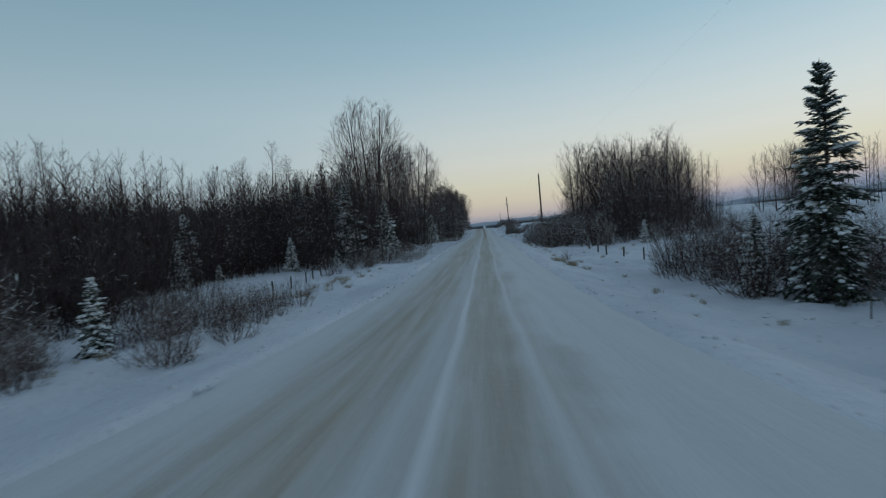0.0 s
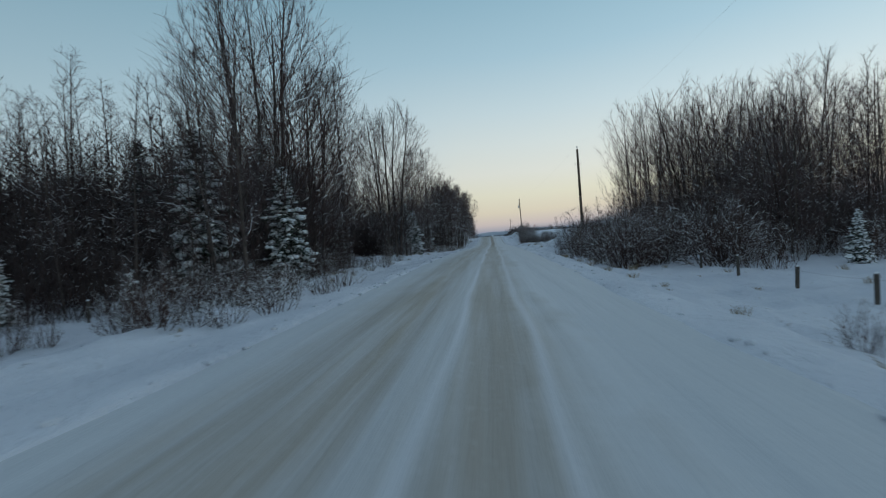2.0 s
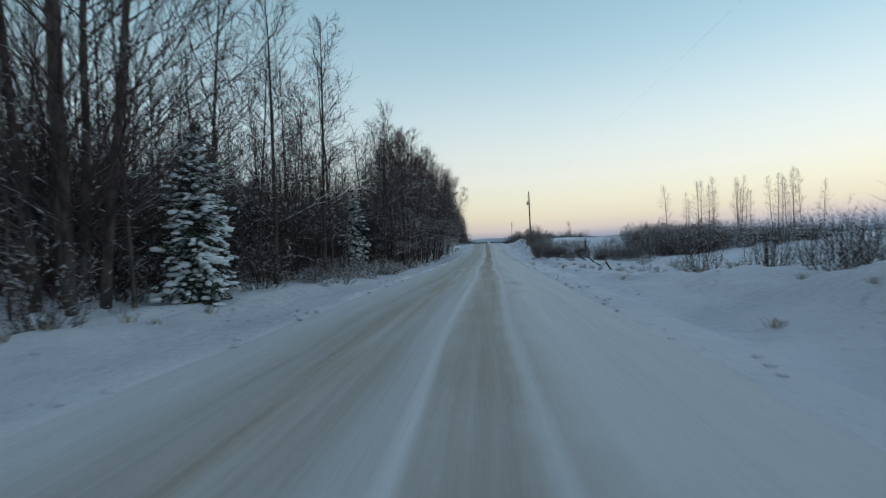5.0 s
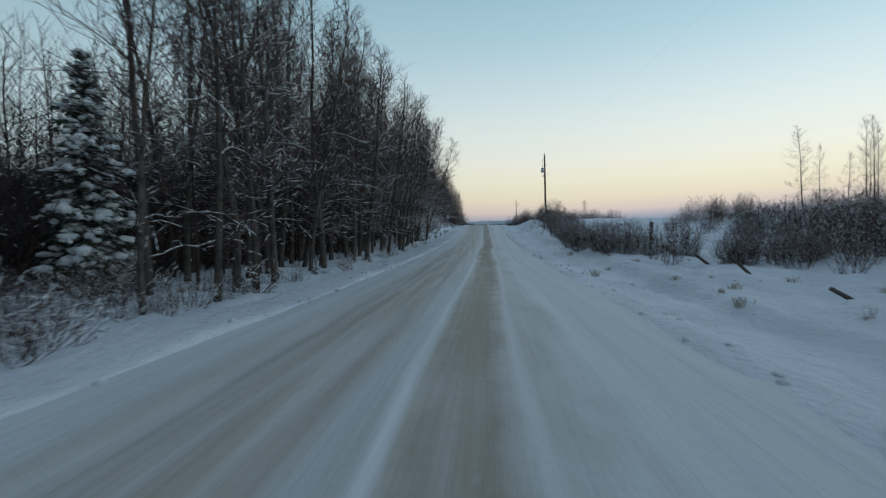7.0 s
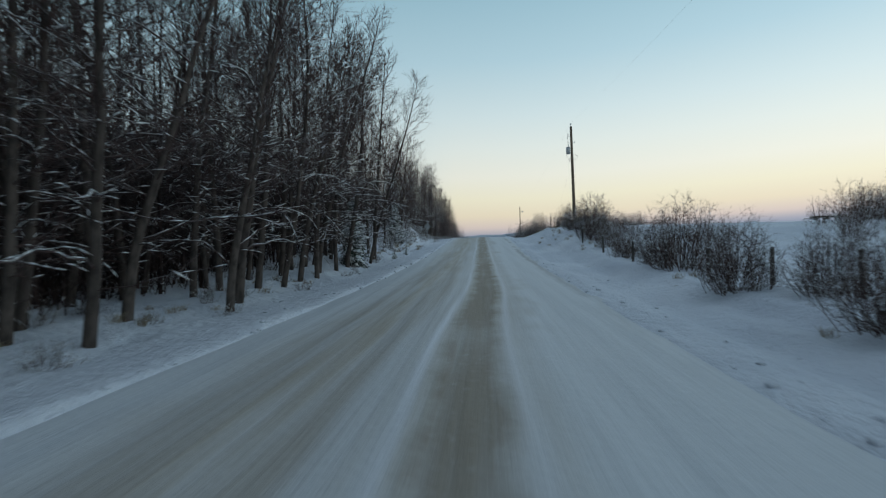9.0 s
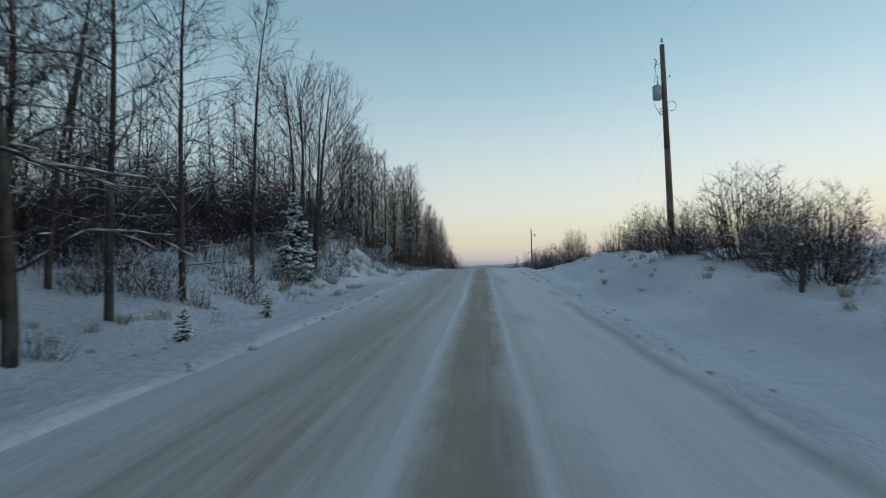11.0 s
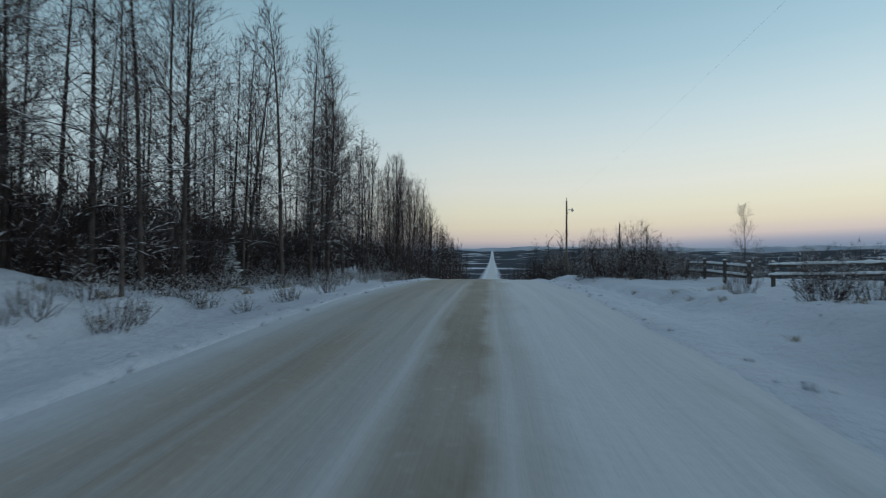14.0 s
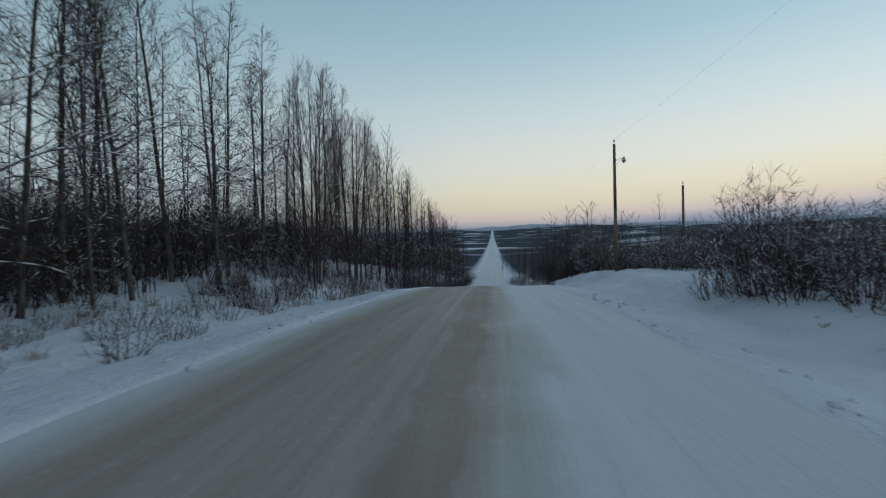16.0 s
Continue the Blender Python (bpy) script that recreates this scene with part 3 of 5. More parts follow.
def dome_meshes(seed, H, R, foot, limbs, subs, twigs, stems, r, fine, mat, load, size=1.0, top=1.0):
    """A rounded crown: limbs fan out from the stems and curve up to a dome; with no stems they rise from the root."""
    rng = np.random.default_rng(seed)
    trunks, crown, axes = [], [], []
    spray = 1.0 if stems else 1.45
    for k in range(stems):
        a = 6.283 * k / max(stems, 1) + rng.uniform(0, 1)
        out = R * (0.0 if stems == 1 else rng.uniform(0.22, 0.5))
        h = H * (rng.uniform(0.82, 0.97) if k else 0.97)
        base = 0.18 * stems ** 0.5 if stems > 1 else 0.0
        pts = []
        wob = np.cumsum(rng.normal(0, 0.0035 * H, (13, 2)), 0)
        for i in range(13):
            f = i / 12
            q = base + (out - base) * f ** 1.3
            pts.append((np.array([q * math.cos(a) + wob[i, 0] * f * (1 - f) * 2, q * math.sin(a) + wob[i, 1] * f * (1 - f) * 2, -0.3 + (h + 0.3) * f]), None, r * (1 - f) ** 0.8 + 0.008))
        axes.append(pts)
        trunks.append(hose_mesh("trunk", [q[0] for q in pts], [q[2] for q in pts], 7, M_ASPEN))
    for i in range(limbs):
        g = ((i + rng.uniform(0, 1)) / limbs) ** 0.85
        az = 2.4 * i + rng.normal(0, 0.35)
        rad = R * min(1.0, 0.62 + 1.2 * g) * math.sqrt(max(1 - g ** 2.4, 0.0)) * rng.uniform(0.55, 1.06) + 0.03 * H
        tip = np.array([rad * math.cos(az), rad * math.sin(az), H * (foot + (1 - foot) * g) * rng.uniform(0.95, 1.03) * top])
        if axes:
            pts = min(axes, key=lambda p: np.hypot(*(p[8][0][:2] - tip[:2])) + rng.uniform(0, 0.5 * R))
            away = np.hypot(*(pts[8][0][:2] - tip[:2]))
            z0 = max(tip[2] - away * rng.uniform(1.0, 1.9) - 0.04 * H, H * foot * 0.55 * rng.uniform(0.7, 1.2))
            f = min(max((z0 + 0.3) / (H + 0.3), 0.02), 0.97)
            lo = pts[int(f * 12)]
            hi = pts[int(f * 12) + 1]
            start = lo[0] + (hi[0] - lo[0]) * (f * 12 - int(f * 12))
            thick = min(0.009 + 0.0035 * away, lo[2] * 0.6)
        else:
            start = np.array([0.6 * tip[0], 0.6 * tip[1], -0.06]) * rng.uniform(0.3, 1.05) + np.array([*rng.normal(0, 0.08 * R, 2), -0.05])
            thick = fine * 2.4
        d = tip - start
        mid = start + d * 0.5 + np.array([d[0] * 0.16, d[1] * 0.16, -0.06 * d[2]]) + rng.normal(0, 0.035, 3) * np.linalg.norm(d)
        bp, n = [], 4
        for k in range(n + 1):
            f = k / n
            bp.append((start * (1 - f) ** 2 + mid * 2 * f * (1 - f) + tip * f * f, None, thick * (1 - f) + fine * f))
        bp = [(p, unit(bp[min(k + 1, n)][0] - bp[max(k - 1, 0)][0]), w) for k, (p, _, w) in enumerate(bp)]
        for k in range(n):
            crown.append((*bp[k][0], *bp[k + 1][0], bp[k][2], bp[k + 1][2] if k < n - 1 else 0.0))
        length = np.linalg.norm(d)
        for j in range(subs):
            h = 0.22 + 0.75 * (j + rng.uniform(0, 1)) / subs
            q, e, w = along(bp, h)
            sp = limb(rng, q, side_way(rng, e, rng.uniform(0.3, 0.75) * spray) + np.array([0, 0, 0.15 if axes else 0.05]), length * (1.12 - h) * rng.uniform(0.22, 0.5) + 0.03 * H, max(w * 0.6, fine), fine * 0.8, 2, 0.2, 0.08, crown)
            for _ in range(twigs):
                q2, e2, w2 = along(sp, rng.uniform(0.1, 1))
                limb(rng, q2, side_way(rng, e2, rng.uniform(0.25, 0.7) * spray) + np.array([0, 0, 0.12 if axes else 0.03]), length * rng.uniform(0.05, 0.14) + 0.018 * H, fine, 0, 1, 0, 0, crown)
    return (*trunks, tube_mesh("crown", crown, 3, mat), fleck_mesh(flecks(rng, crown, load, H * 0.06, H * 0.8, size, 0.85)))


def back_meshes(seed, H, count, reach, twig=0.014):
    """A tree deep in the wood: stem, limbs and coarse twigs."""
    rng = np.random.default_rng(seed)
    out = []
    pts = limb(rng, (0, 0, -0.2), (0.03, 0, 1), H, 0.085, 0.015, 6, 0, 0.03, out)
    az = 0.0
    for i in range(count):
        f = 0.12 + 0.86 * (i + rng.uniform(0, 1)) / count
        p, d, r = along(pts, f)
        az += 2.4 + rng.normal(0, 0.4)
        el = math.radians(14 + 46 * f + rng.normal(0, 9))
        ln = reach * H * (0.25 + 0.75 * (1 - f) ** 0.7) * rng.uniform(0.6, 1.25)
        bp = limb(rng, p, (math.cos(az) * math.cos(el), math.sin(az) * math.cos(el), math.sin(el)), ln, 0.017, 0.010, 2, 0.35, 0.12, out)
        for _ in range(5):
            q, e, s = along(bp, rng.uniform(0.1, 1))
            limb(rng, q, side_way(rng, e, rng.uniform(0.4, 0.9)) + np.array([0, 0, 0.15]), ln * rng.uniform(0.25, 0.65), twig, 0.0, 1, 0, 0, out)
    return tube_mesh("crown", out, 3, M_TWIG), fleck_mesh(flecks(rng, out, 22, 0.6, H * 0.7, 1.6))


def brush_mesh(seed, H, W, stems, twigs, mat, thick=1.0, short=1.0):
    rng = np.random.default_rng(seed)
    out = []
    for i in range(stems):
        az, lean = rng.uniform(0, 6.28), rng.uniform(0.05, 1.0)
        pts = limb(rng, (*rng.normal(0, W * 0.2, 2), -0.5), (math.cos(az) * lean * W / H, math.sin(az) * lean * W / H, 1), H * rng.uniform(0.55, 1.05), 0.014 * thick, 0.008 * thick, 2, 0.2, 0.08, out)
        for _ in range(twigs):
            p, d, r = along(pts, rng.uniform(0.1, 0.97))
            limb(rng, p, side_way(rng, d, rng.uniform(0.4, 1.0)), H * rng.uniform(0.14, 0.42) * short, 0.010 * thick, 0.0, 1, 0, 0, out)
    return tube_mesh("crown", out, 3, mat), fleck_mesh(flecks(rng, out, 18, 0.3, H, 0.8 if H < 4 else 1.1, 0.85))


def shrub_mesh(seed, H, W, stems, subs, twigs, mat, load=40, size=1.0):
    """A dome of fine rising twigs from one root."""
    rng = np.random.default_rng(seed)
    out = []
    for i in range(stems):
        az, lean = 2.4 * i + rng.normal(0, 0.3), ((i + 0.5) / stems) ** 0.6
        th = 1.05 * lean
        tip = H * rng.uniform(0.75, 1.05) * math.hypot(math.cos(th), math.sin(th) * W * 0.62 / H)
        o = rng.normal(0, W * 0.10, 2) + np.array([math.cos(az), math.sin(az)]) * lean * W * 0.16
        way = (math.cos(az) * math.sin(th), math.sin(az) * math.sin(th), math.cos(th) * 0.85 + 0.1)
        pts = limb(rng, (o[0], o[1], -0.2), way, tip, 0.010, 0.004, 3, 0.5, 0.13, out)
        for j in range(subs):
            f = rng.uniform(0.15, 0.97)
            p, d, r = along(pts, f)
            sp = limb(rng, p, side_way(rng, d, rng.uniform(0.3, 0.9)) + np.array([0, 0, 0.2]), H * (1.15 - 0.85 * f) * rng.uniform(0.18, 0.40), 0.0062, 0.0, 1, 0, 0, out)
            for _ in range(twigs):
                q, e, s = along(sp, rng.uniform(0.1, 0.9))
                limb(rng, q, side_way(rng, e, rng.uniform(0.3, 0.8)), H * rng.uniform(0.07, 0.17), 0.0048, 0.0, 1, 0, 0, out)
    return tube_mesh("crown", out, 3, mat), fleck_mesh(flecks(rng, out, load, H * 0.1, H * 0.95, size, 0.9))


def ball_shape():
    bm = bmesh.new()
    bmesh.ops.create_icosphere(bm, subdivisions=1, radius=1.0)
    v = np.array([q.co[:] for q in bm.verts])
    f = np.array([[q.index for q in p.verts] for p in bm.faces])
    bm.free()
    return v, f


BALL_V, BALL_F = ball_shape()


def lump_mesh(name, rows, seed, mat):
    """Soft flattened snow lumps from rows x y z sx sy sz turn."""
    rng = np.random.default_rng(seed)
    vs, fs = [], []
    for k, (x, y, z, sx, sy, sz, turn) in enumerate(rows):
        b = BALL_V * (1 + rng.normal(0, 0.13, (len(BALL_V), 1))) * (sx, sy, sz)
        c, s = math.cos(turn), math.sin(turn)
        vs.append(np.stack([b[:, 0] * c - b[:, 1] * s + x, b[:, 0] * s + b[:, 1] * c + y, b[:, 2] + z], 1))
        fs.append(BALL_F + k * len(BALL_V))
    return mesh_from(name, np.concatenate(vs).tolist(), np.concatenate(fs).tolist(), mat, True)


def spruce_meshes(seed, H, R, levels, per, load, lump=1.0):
    """Drooping boughs of flat needle sprays, irregular in length and height, with snow lying on them."""
    rng = np.random.default_rng(seed)
    trunk, sprays, lumps_at = [], [], []
    stem = limb(rng, (0, 0, -0.2), (0, 0, 1), H + 0.15, 0.018 * H, 0.01, 8, 0, 0.006, trunk)
    az, total = 0.0, levels * per
    for i in range(total):
        g = ((i + rng.uniform(-2, 2)) / total)
        g = min(max(g, 0), 0.995)
        tier = levels * 1.1
        g = min(max((math.floor(g * tier) + 0.5 + rng.normal(0, 0.5)) / tier, 0), 0.995)
        z = H * (0.04 + 0.94 * g ** 0.95)
        az += 2.4 + rng.normal(0, 0.4)
        ln = (R * (1 - 0.97 * z / H) ** 0.8 + 0.03) * rng.uniform(0.55, 1.22)
        droop = rng.uniform(0.3, 0.95) * (1 - 0.9 * g)
        p = np.array([0, 0, max(z, 0.10)])
        for k in range(4):
            f = k / 4
            el = 0.75 * g * g - 0.05 - droop * (0.6 + 0.6 * f) + 0.4 * max(f - 0.5, 0)
            a2 = az + rng.normal(0, 0.12)
            d = np.array([math.cos(a2) * math.cos(el), math.sin(a2) * math.cos(el), math.sin(el)])
            q = p + d * ln / 4
            q[2] = max(q[2], 0.05)
            wd = (0.07 + 0.09 * ln) * (1.1 - 0.7 * f)
            sprays.append((*(p - d * 0.05), *(q + d * 0.08), wd, 0.03 + 0.02 * ln))
            u = np.array([-math.sin(a2), math.cos(a2), 0])
            for side in (-1, 1):
                sl = (0.04 + 0.13 * min(ln, 1.0) + 0.36 * ln * (1 - f * 0.8)) * rng.uniform(0.6, 1.2)
                e = unit(d * 0.8 + u * side * rng.uniform(0.5, 0.95) + np.array([0, 0, rng.uniform(-0.75, -0.1)]))
                sprays.append((*q, *(q + e * sl), 0.045 + 0.07 * sl, 0.04))
                if rng.uniform() < load * 0.55:
                    c = q + e * sl * 0.5
                    s = (0.06 + 0.24 * sl) * rng.uniform(0.7, 1.4) * lump
                    lumps_at.append((c[0], c[1], c[2] + 0.03, s * 1.3, s * 0.6, s * 0.45, math.atan2(e[1], e[0])))
            if k and rng.uniform() < load:
                s = (0.07 + 0.15 * ln * (1 - 0.4 * f)) * rng.uniform(0.6, 1.4) * lump
                lumps_at.append((q[0], q[1], q[2] + 0.04, s * rng.uniform(0.95, 1.6), s * rng.uniform(0.55, 0.85), s * rng.uniform(0.36, 0.6), az + rng.normal(0, 0.4)))
            p = q
    sprays.append((0, 0, H * 0.94, 0, 0.02, H + 0.12, 0.03, 0.03))
    v, f = spindles(sprays)
    return hose_mesh("trunk", [q[0] for q in stem], [q[2] for q in stem], 7, M_SPRUCE_BARK), fast_mesh("foliage", v, f, M_NEEDLE), lump_mesh("snow_load", lumps_at, seed, M_LOAD) if lumps_at else None


KINDS = {}
COUNT = itertools.count()


def kind_meshes(kind):
    if kind not in KINDS:
        s = sum(map(ord, kind))
        base, _, n = kind.partition(":")
        n = int(n or 0)
        if base == "aspen":  # well-branched roadside tree, 12 m
            KINDS[kind] = aspen_meshes(s, 12.0, 0.10, 0.20, 44, 0.22, 7, 3, dead=7, fine=0.0062, low=12, high=56, arch=2, rise=0.24)
        elif base == "slim":  # forest-grown, bare low down, 12 m
            KINDS[kind] = aspen_meshes(s, 12.0, 0.080, 0.26, 42, 0.15, 5, 2, dead=9, fine=0.0062, low=4, high=52, arch=1, rise=0.16)
        elif base == "edge":  # leaning wood-edge tree, branched from low down, 12 m
            KINDS[kind] = aspen_meshes(s, 12.0, 0.10, 0.24, 40, 0.20, 6, 3, dead=8, fine=0.0066, low=22, high=62, wob=0.030, arch=3)
        elif base == "poplar":  # several stems from one root, 12 m
            KINDS[kind] = dome_meshes(s, 12.0, 2.9, 0.22, 170, 6, 5, 5, 0.072, 0.0056, M_TWIG, 260)
        elif base == "back":  # crowded behind, 12 m
            KINDS[kind] = back_meshes(s, 12.0, 40, 0.22, 0.0105)
        elif base == "far":  # down in the valley, 12 m
            KINDS[kind] = back_meshes(s, 12.0, 13, 0.30, 0.03)
        elif base == "grove":  # broad crown in the open, 12 m
            KINDS[kind] = dome_meshes(s, 12.0, 2.8, 0.14, 76, 6, 5, 2, 0.060, 0.0060, M_TWIG, 160)
        elif base == "shrub":
            KINDS[kind] = dome_meshes(s, 2.5, 1.35, 0.10, 34, 5, 4, 0, 0.0, 0.0055, M_SHRUB, 210, 0.75)
        elif base == "willow":
            KINDS[kind] = dome_meshes(s, 3.5, 1.8, 0.06, 90, 8, 5, 0, 0.0, 0.0058, M_SHRUB, 460, 0.85)
        elif base == "thicket":
            KINDS[kind] = dome_meshes(s, 3.0, 1.6, 0.05, 36, 6, 4, 0, 0.0, 0.0068, M_SHRUB, 260, 0.85)
        elif base == "laden":
            KINDS[kind] = dome_meshes(s, 1.5, 1.15, 0.05, 26, 4, 3, 0, 0.0, 0.0062, M_SHRUB, 110, 1.2)
        elif base == "bushlet":
            KINDS[kind] = shrub_mesh(s, 1.2, 1.5, 15, 5, 1, M_SHRUB, 14, 0.9)
        elif base == "brush":
            KINDS[kind] = brush_mesh(s, 3.0, 2.4, 22, 7, M_TWIG)
        elif base == "tall":
            KINDS[kind] = brush_mesh(s, 6.5, 3.8, 18, 12, M_TWIG, 0.9, 0.7)
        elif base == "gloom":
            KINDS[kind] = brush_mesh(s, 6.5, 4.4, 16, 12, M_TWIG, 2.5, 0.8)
        elif base == "scrim":
            KINDS[kind] = brush_mesh(s, 6.5, 3.6, 14, 10, M_TWIG, 1.6, 0.6)
        elif base == "spruce":
            KINDS[kind] = spruce_meshes(s, 6.0, 1.55, 26, 9, 0.33, 1.0)
        elif base == "dense":
            KINDS[kind] = spruce_meshes(s, 8.5, 1.8, 30, 10, 0.2, 0.6)
        elif base == "sapling":
            KINDS[kind] = spruce_meshes(s, 2.2, 0.70, 10, 8, 0.3)
    return KINDS[kind]


HEIGHT = dict(far=12.0, edge=12.0, laden=1.5, bushlet=1.2, grove=12.0, aspen=12.0, slim=12.0, poplar=12.0, back=12.0, shrub=2.5, willow=3.5, brush=3.0, scrim=6.5, gloom=6.5, tall=6.5, thicket=3.0, spruce=6.0, dense=8.5, sapling=2.2)
WORDS = {
    "aspen": ("aspen_tree", "bare leafless aspen with snow caught on its limbs", "tree", "bare aspens beside the road"),
    "slim": ("aspen_tree", "slender bare forest aspen with a branchless lower trunk", "tree", "bare aspens beside the road"),
    "edge": ("aspen_tree", "leaning bare aspen at the wood edge, its low limbs snowy", "tree", "bare aspens beside the road"),
    "poplar": ("poplar_clump", "tall bare poplar clump rising in several stems", "tree", "poplar clumps"),
    "grove": ("aspen_tree", "broad bare aspen in an open roadside grove", "tree", "bare aspens beside the road"),
    "back": ("aspen_tree", "dark bare aspen crowded inside the roadside wood", "tree", "bare aspens beside the road"),
    "shrub": ("roadside_shrub", "leafless brown roadside shrub dusted with snow", "shrub", "leafless shrubs"),
    "bushlet": ("low_shrub", "low leafless bush poking through the snow", "shrub", "leafless shrubs"),
    "laden": ("bank_shrub", "low brown shrub bowed under clumps of snow", "shrub", "leafless shrubs"),
    "willow": ("willow_shrub", "round leafless willow shrub with frosted twigs", "shrub", "leafless shrubs"),
    "thicket": ("thicket_shrub", "dense dark leafless thicket under the trees", "shrub", "leafless shrubs"),
    "spruce": ("spruce_tree", "young green spruce loaded with clumps of snow", "tree", "snowy spruces"),
    "dense": ("spruce_tree", "dark mature spruce with lightly snowed boughs", "tree", "snowy spruces"),
    "sapling": ("spruce_sapling", "small spruce sapling almost buried in snow", "tree", "snowy spruces"),
}


def plant(kind, x, y, height, wide=1.0, tilt=(0, 0), label=""):
    base = kind.partition(":")[0]
    name, words, cat, group = WORDS[base]
    n = next(COUNT)
    s = height / HEIGHT[base]
    z = float(ground_z(x, y)) - 0.04
    e = new(name)
    e.empty_display_size = 0.2
    e.matrix_basis = pose(x, y, z, tilt[0], tilt[1], 0) @ pose(0, 0, 0, 0, 0, (n * 137.5) % 360) @ Matrix.Diagonal((s * wide, s * wide, s, 1))
    tagged(e, label or words, cat, group)
    for me in kind_meshes(kind):
        if me is not None:
            ob = new(me.name.partition(".")[0], me)
            ob.parent = e
            if ob.name.startswith("snow_load"):
                ob["kind"] = "stuff"
    return e


REST = {"wood": [], "scrub": []}


def rest(kind, x, y, height, wide, turn):
    """Keeps a crowded plant for the joined wood or scrub."""
    base = kind.partition(":")[0]
    REST["scrub" if base in ("brush", "scrim", "gloom", "tall", "thicket", "shrub", "willow") else "wood"].append((kind, x, y, height / HEIGHT[base], wide, turn))


def mesh_arrays(me):
    v = np.zeros(len(me.vertices) * 3, np.float32)
    me.vertices.foreach_get("co", v)
    f = np.zeros(len(me.loops), np.int32)
    me.loops.foreach_get("vertex_index", f)
    return v.reshape(-1, 3), f.reshape(-1, 3)


def join_rest(key, name, label, mat):
    """Joins the crowded plants: their twigs in one mesh, the snow on them in another."""
    cache = {}
    for layer, (title, words, m) in enumerate(((name, label, mat), ("snow_on_" + name, "small dabs of snow lying on the twigs of the woods", M_LOAD))):
        vs, fs, n = [], [], 0
        for kind, x, y, s, w, turn in REST[key]:
            if kind not in cache:
                cache[kind] = [mesh_arrays(me) for me in kind_meshes(kind)]
            if layer and (x < -30 or (x < -16 and y < 33)):
                continue
            c, d = math.cos(turn), math.sin(turn)
            z = float(ground_z(x, y)) - 0.04
            v, f = cache[kind][layer]
            vs.append(np.stack([(v[:, 0] * c - v[:, 1] * d) * s * w + x, (v[:, 0] * d + v[:, 1] * c) * s * w + y, v[:, 2] * s + z], 1))
            fs.append(f + n)
            n += len(v)
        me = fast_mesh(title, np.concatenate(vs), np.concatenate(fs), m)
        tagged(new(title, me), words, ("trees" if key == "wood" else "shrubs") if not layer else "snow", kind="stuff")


def scatter(seed, kinds, x0, x1, y0, y1, step, lo, hi, skip=lambda x, y: False, wide=(0.85, 1.2), jitter=0.45, tilt=2.0, joined=False, toward=0.0):
    rng = np.random.default_rng(seed)
    for cy in np.arange(y0, y1, step):
        for cx in np.arange(x0, x1, step):
            x, y = cx + rng.uniform(-jitter, jitter) * step, cy + rng.uniform(-jitter, jitter) * step
            k, h, w, t = kinds[int(rng.integers(len(kinds)))], rng.uniform(lo, hi), rng.uniform(*wide), rng.normal(0, tilt, 2)
            if skip(x, y):
                continue
            if joined:
                rest(k, x, y, h, w, t[0] * 50)
            else:
                plant(k, x, y, h, w, (t[0], t[1] + toward))


# left wood: single trees that stand out at its edge
for k, x, y, h in (("poplar:1", -13.3, 65.5, 18.7), ("poplar:2", -12.2, 70.0, 14.5), ("aspen:1", -10.4, 72.5, 14.0), ("poplar:3", -12.1, 99.5, 18.6), ("aspen:3", -11.2, 106.0, 13.5),
                   ("aspen:4", -10.4, 110.5, 14.5), ("aspen:1", -9.6, 116.0, 15.5), ("edge:3", -7.7, 128.6, 9.5), ("edge:1", -7.3, 131.2, 12.0), ("edge:2", -7.4, 134.0, 12.8),
                   ("edge:1", -10.2, 187.6, 11.0), ("edge:2", -11.6, 190.6, 10.8), ("edge:3", -13.2, 193.2, 10.8), ("edge:4", -12.6, 188.4, 11.0), ("aspen:2", -9.0, 189.4, 12.5), ("aspen:4", -9.2, 192.9, 12.0), ("aspen:1", -9.3, 198.0, 11.5), ("poplar:2", -9.2, 204.5, 10.8),
                   ("aspen:3", -10.4, 226.5, 9.6), ("slim:1", -8.8, 229.0, 8.4)):
    plant(k, x, y, h, 1.4 if k.startswith("poplar") else 1.1)
for k, x, y, h in (("aspen:1", -9.2, 240.0, 12.0), ("aspen:4", -10.4, 250.3, 13.8), ("aspen:1", -10.6, 261.0, 10.5), ("aspen:3", -11.8, 268.0, 10.5), ("aspen:2", -9.0, 246.0, 11.5),
                   ("aspen:4", -11.0, 57.5, 12.0), ("grove:1", -13.4, 60.0, 13.0), ("aspen:3", -14.5, 61.0, 12.5), ("grove:3", -15.8, 68.0, 14.0), ("grove:4", -11.2, 68.6, 13.5),
                   ("aspen:3", -9.6, 233.0, 10.5), ("aspen:1", -11.5, 236.5, 11.5), ("aspen:2", -10.5, 221.0, 8.5), ("aspen:3", -12.0, 255.0, 12.5), ("slim:1", -25.6, 65.5, 14.5),
                   ("slim:3", -23.4, 66.5, 13.0), ("slim:4", -28.0, 63.0, 12.5), ("slim:5", -22.0, 60.5, 11.5), ("slim:2", -26.8, 58.0, 11.0)):
    plant(k, x, y, h, 1.4 if k.startswith("poplar") else 1.1)
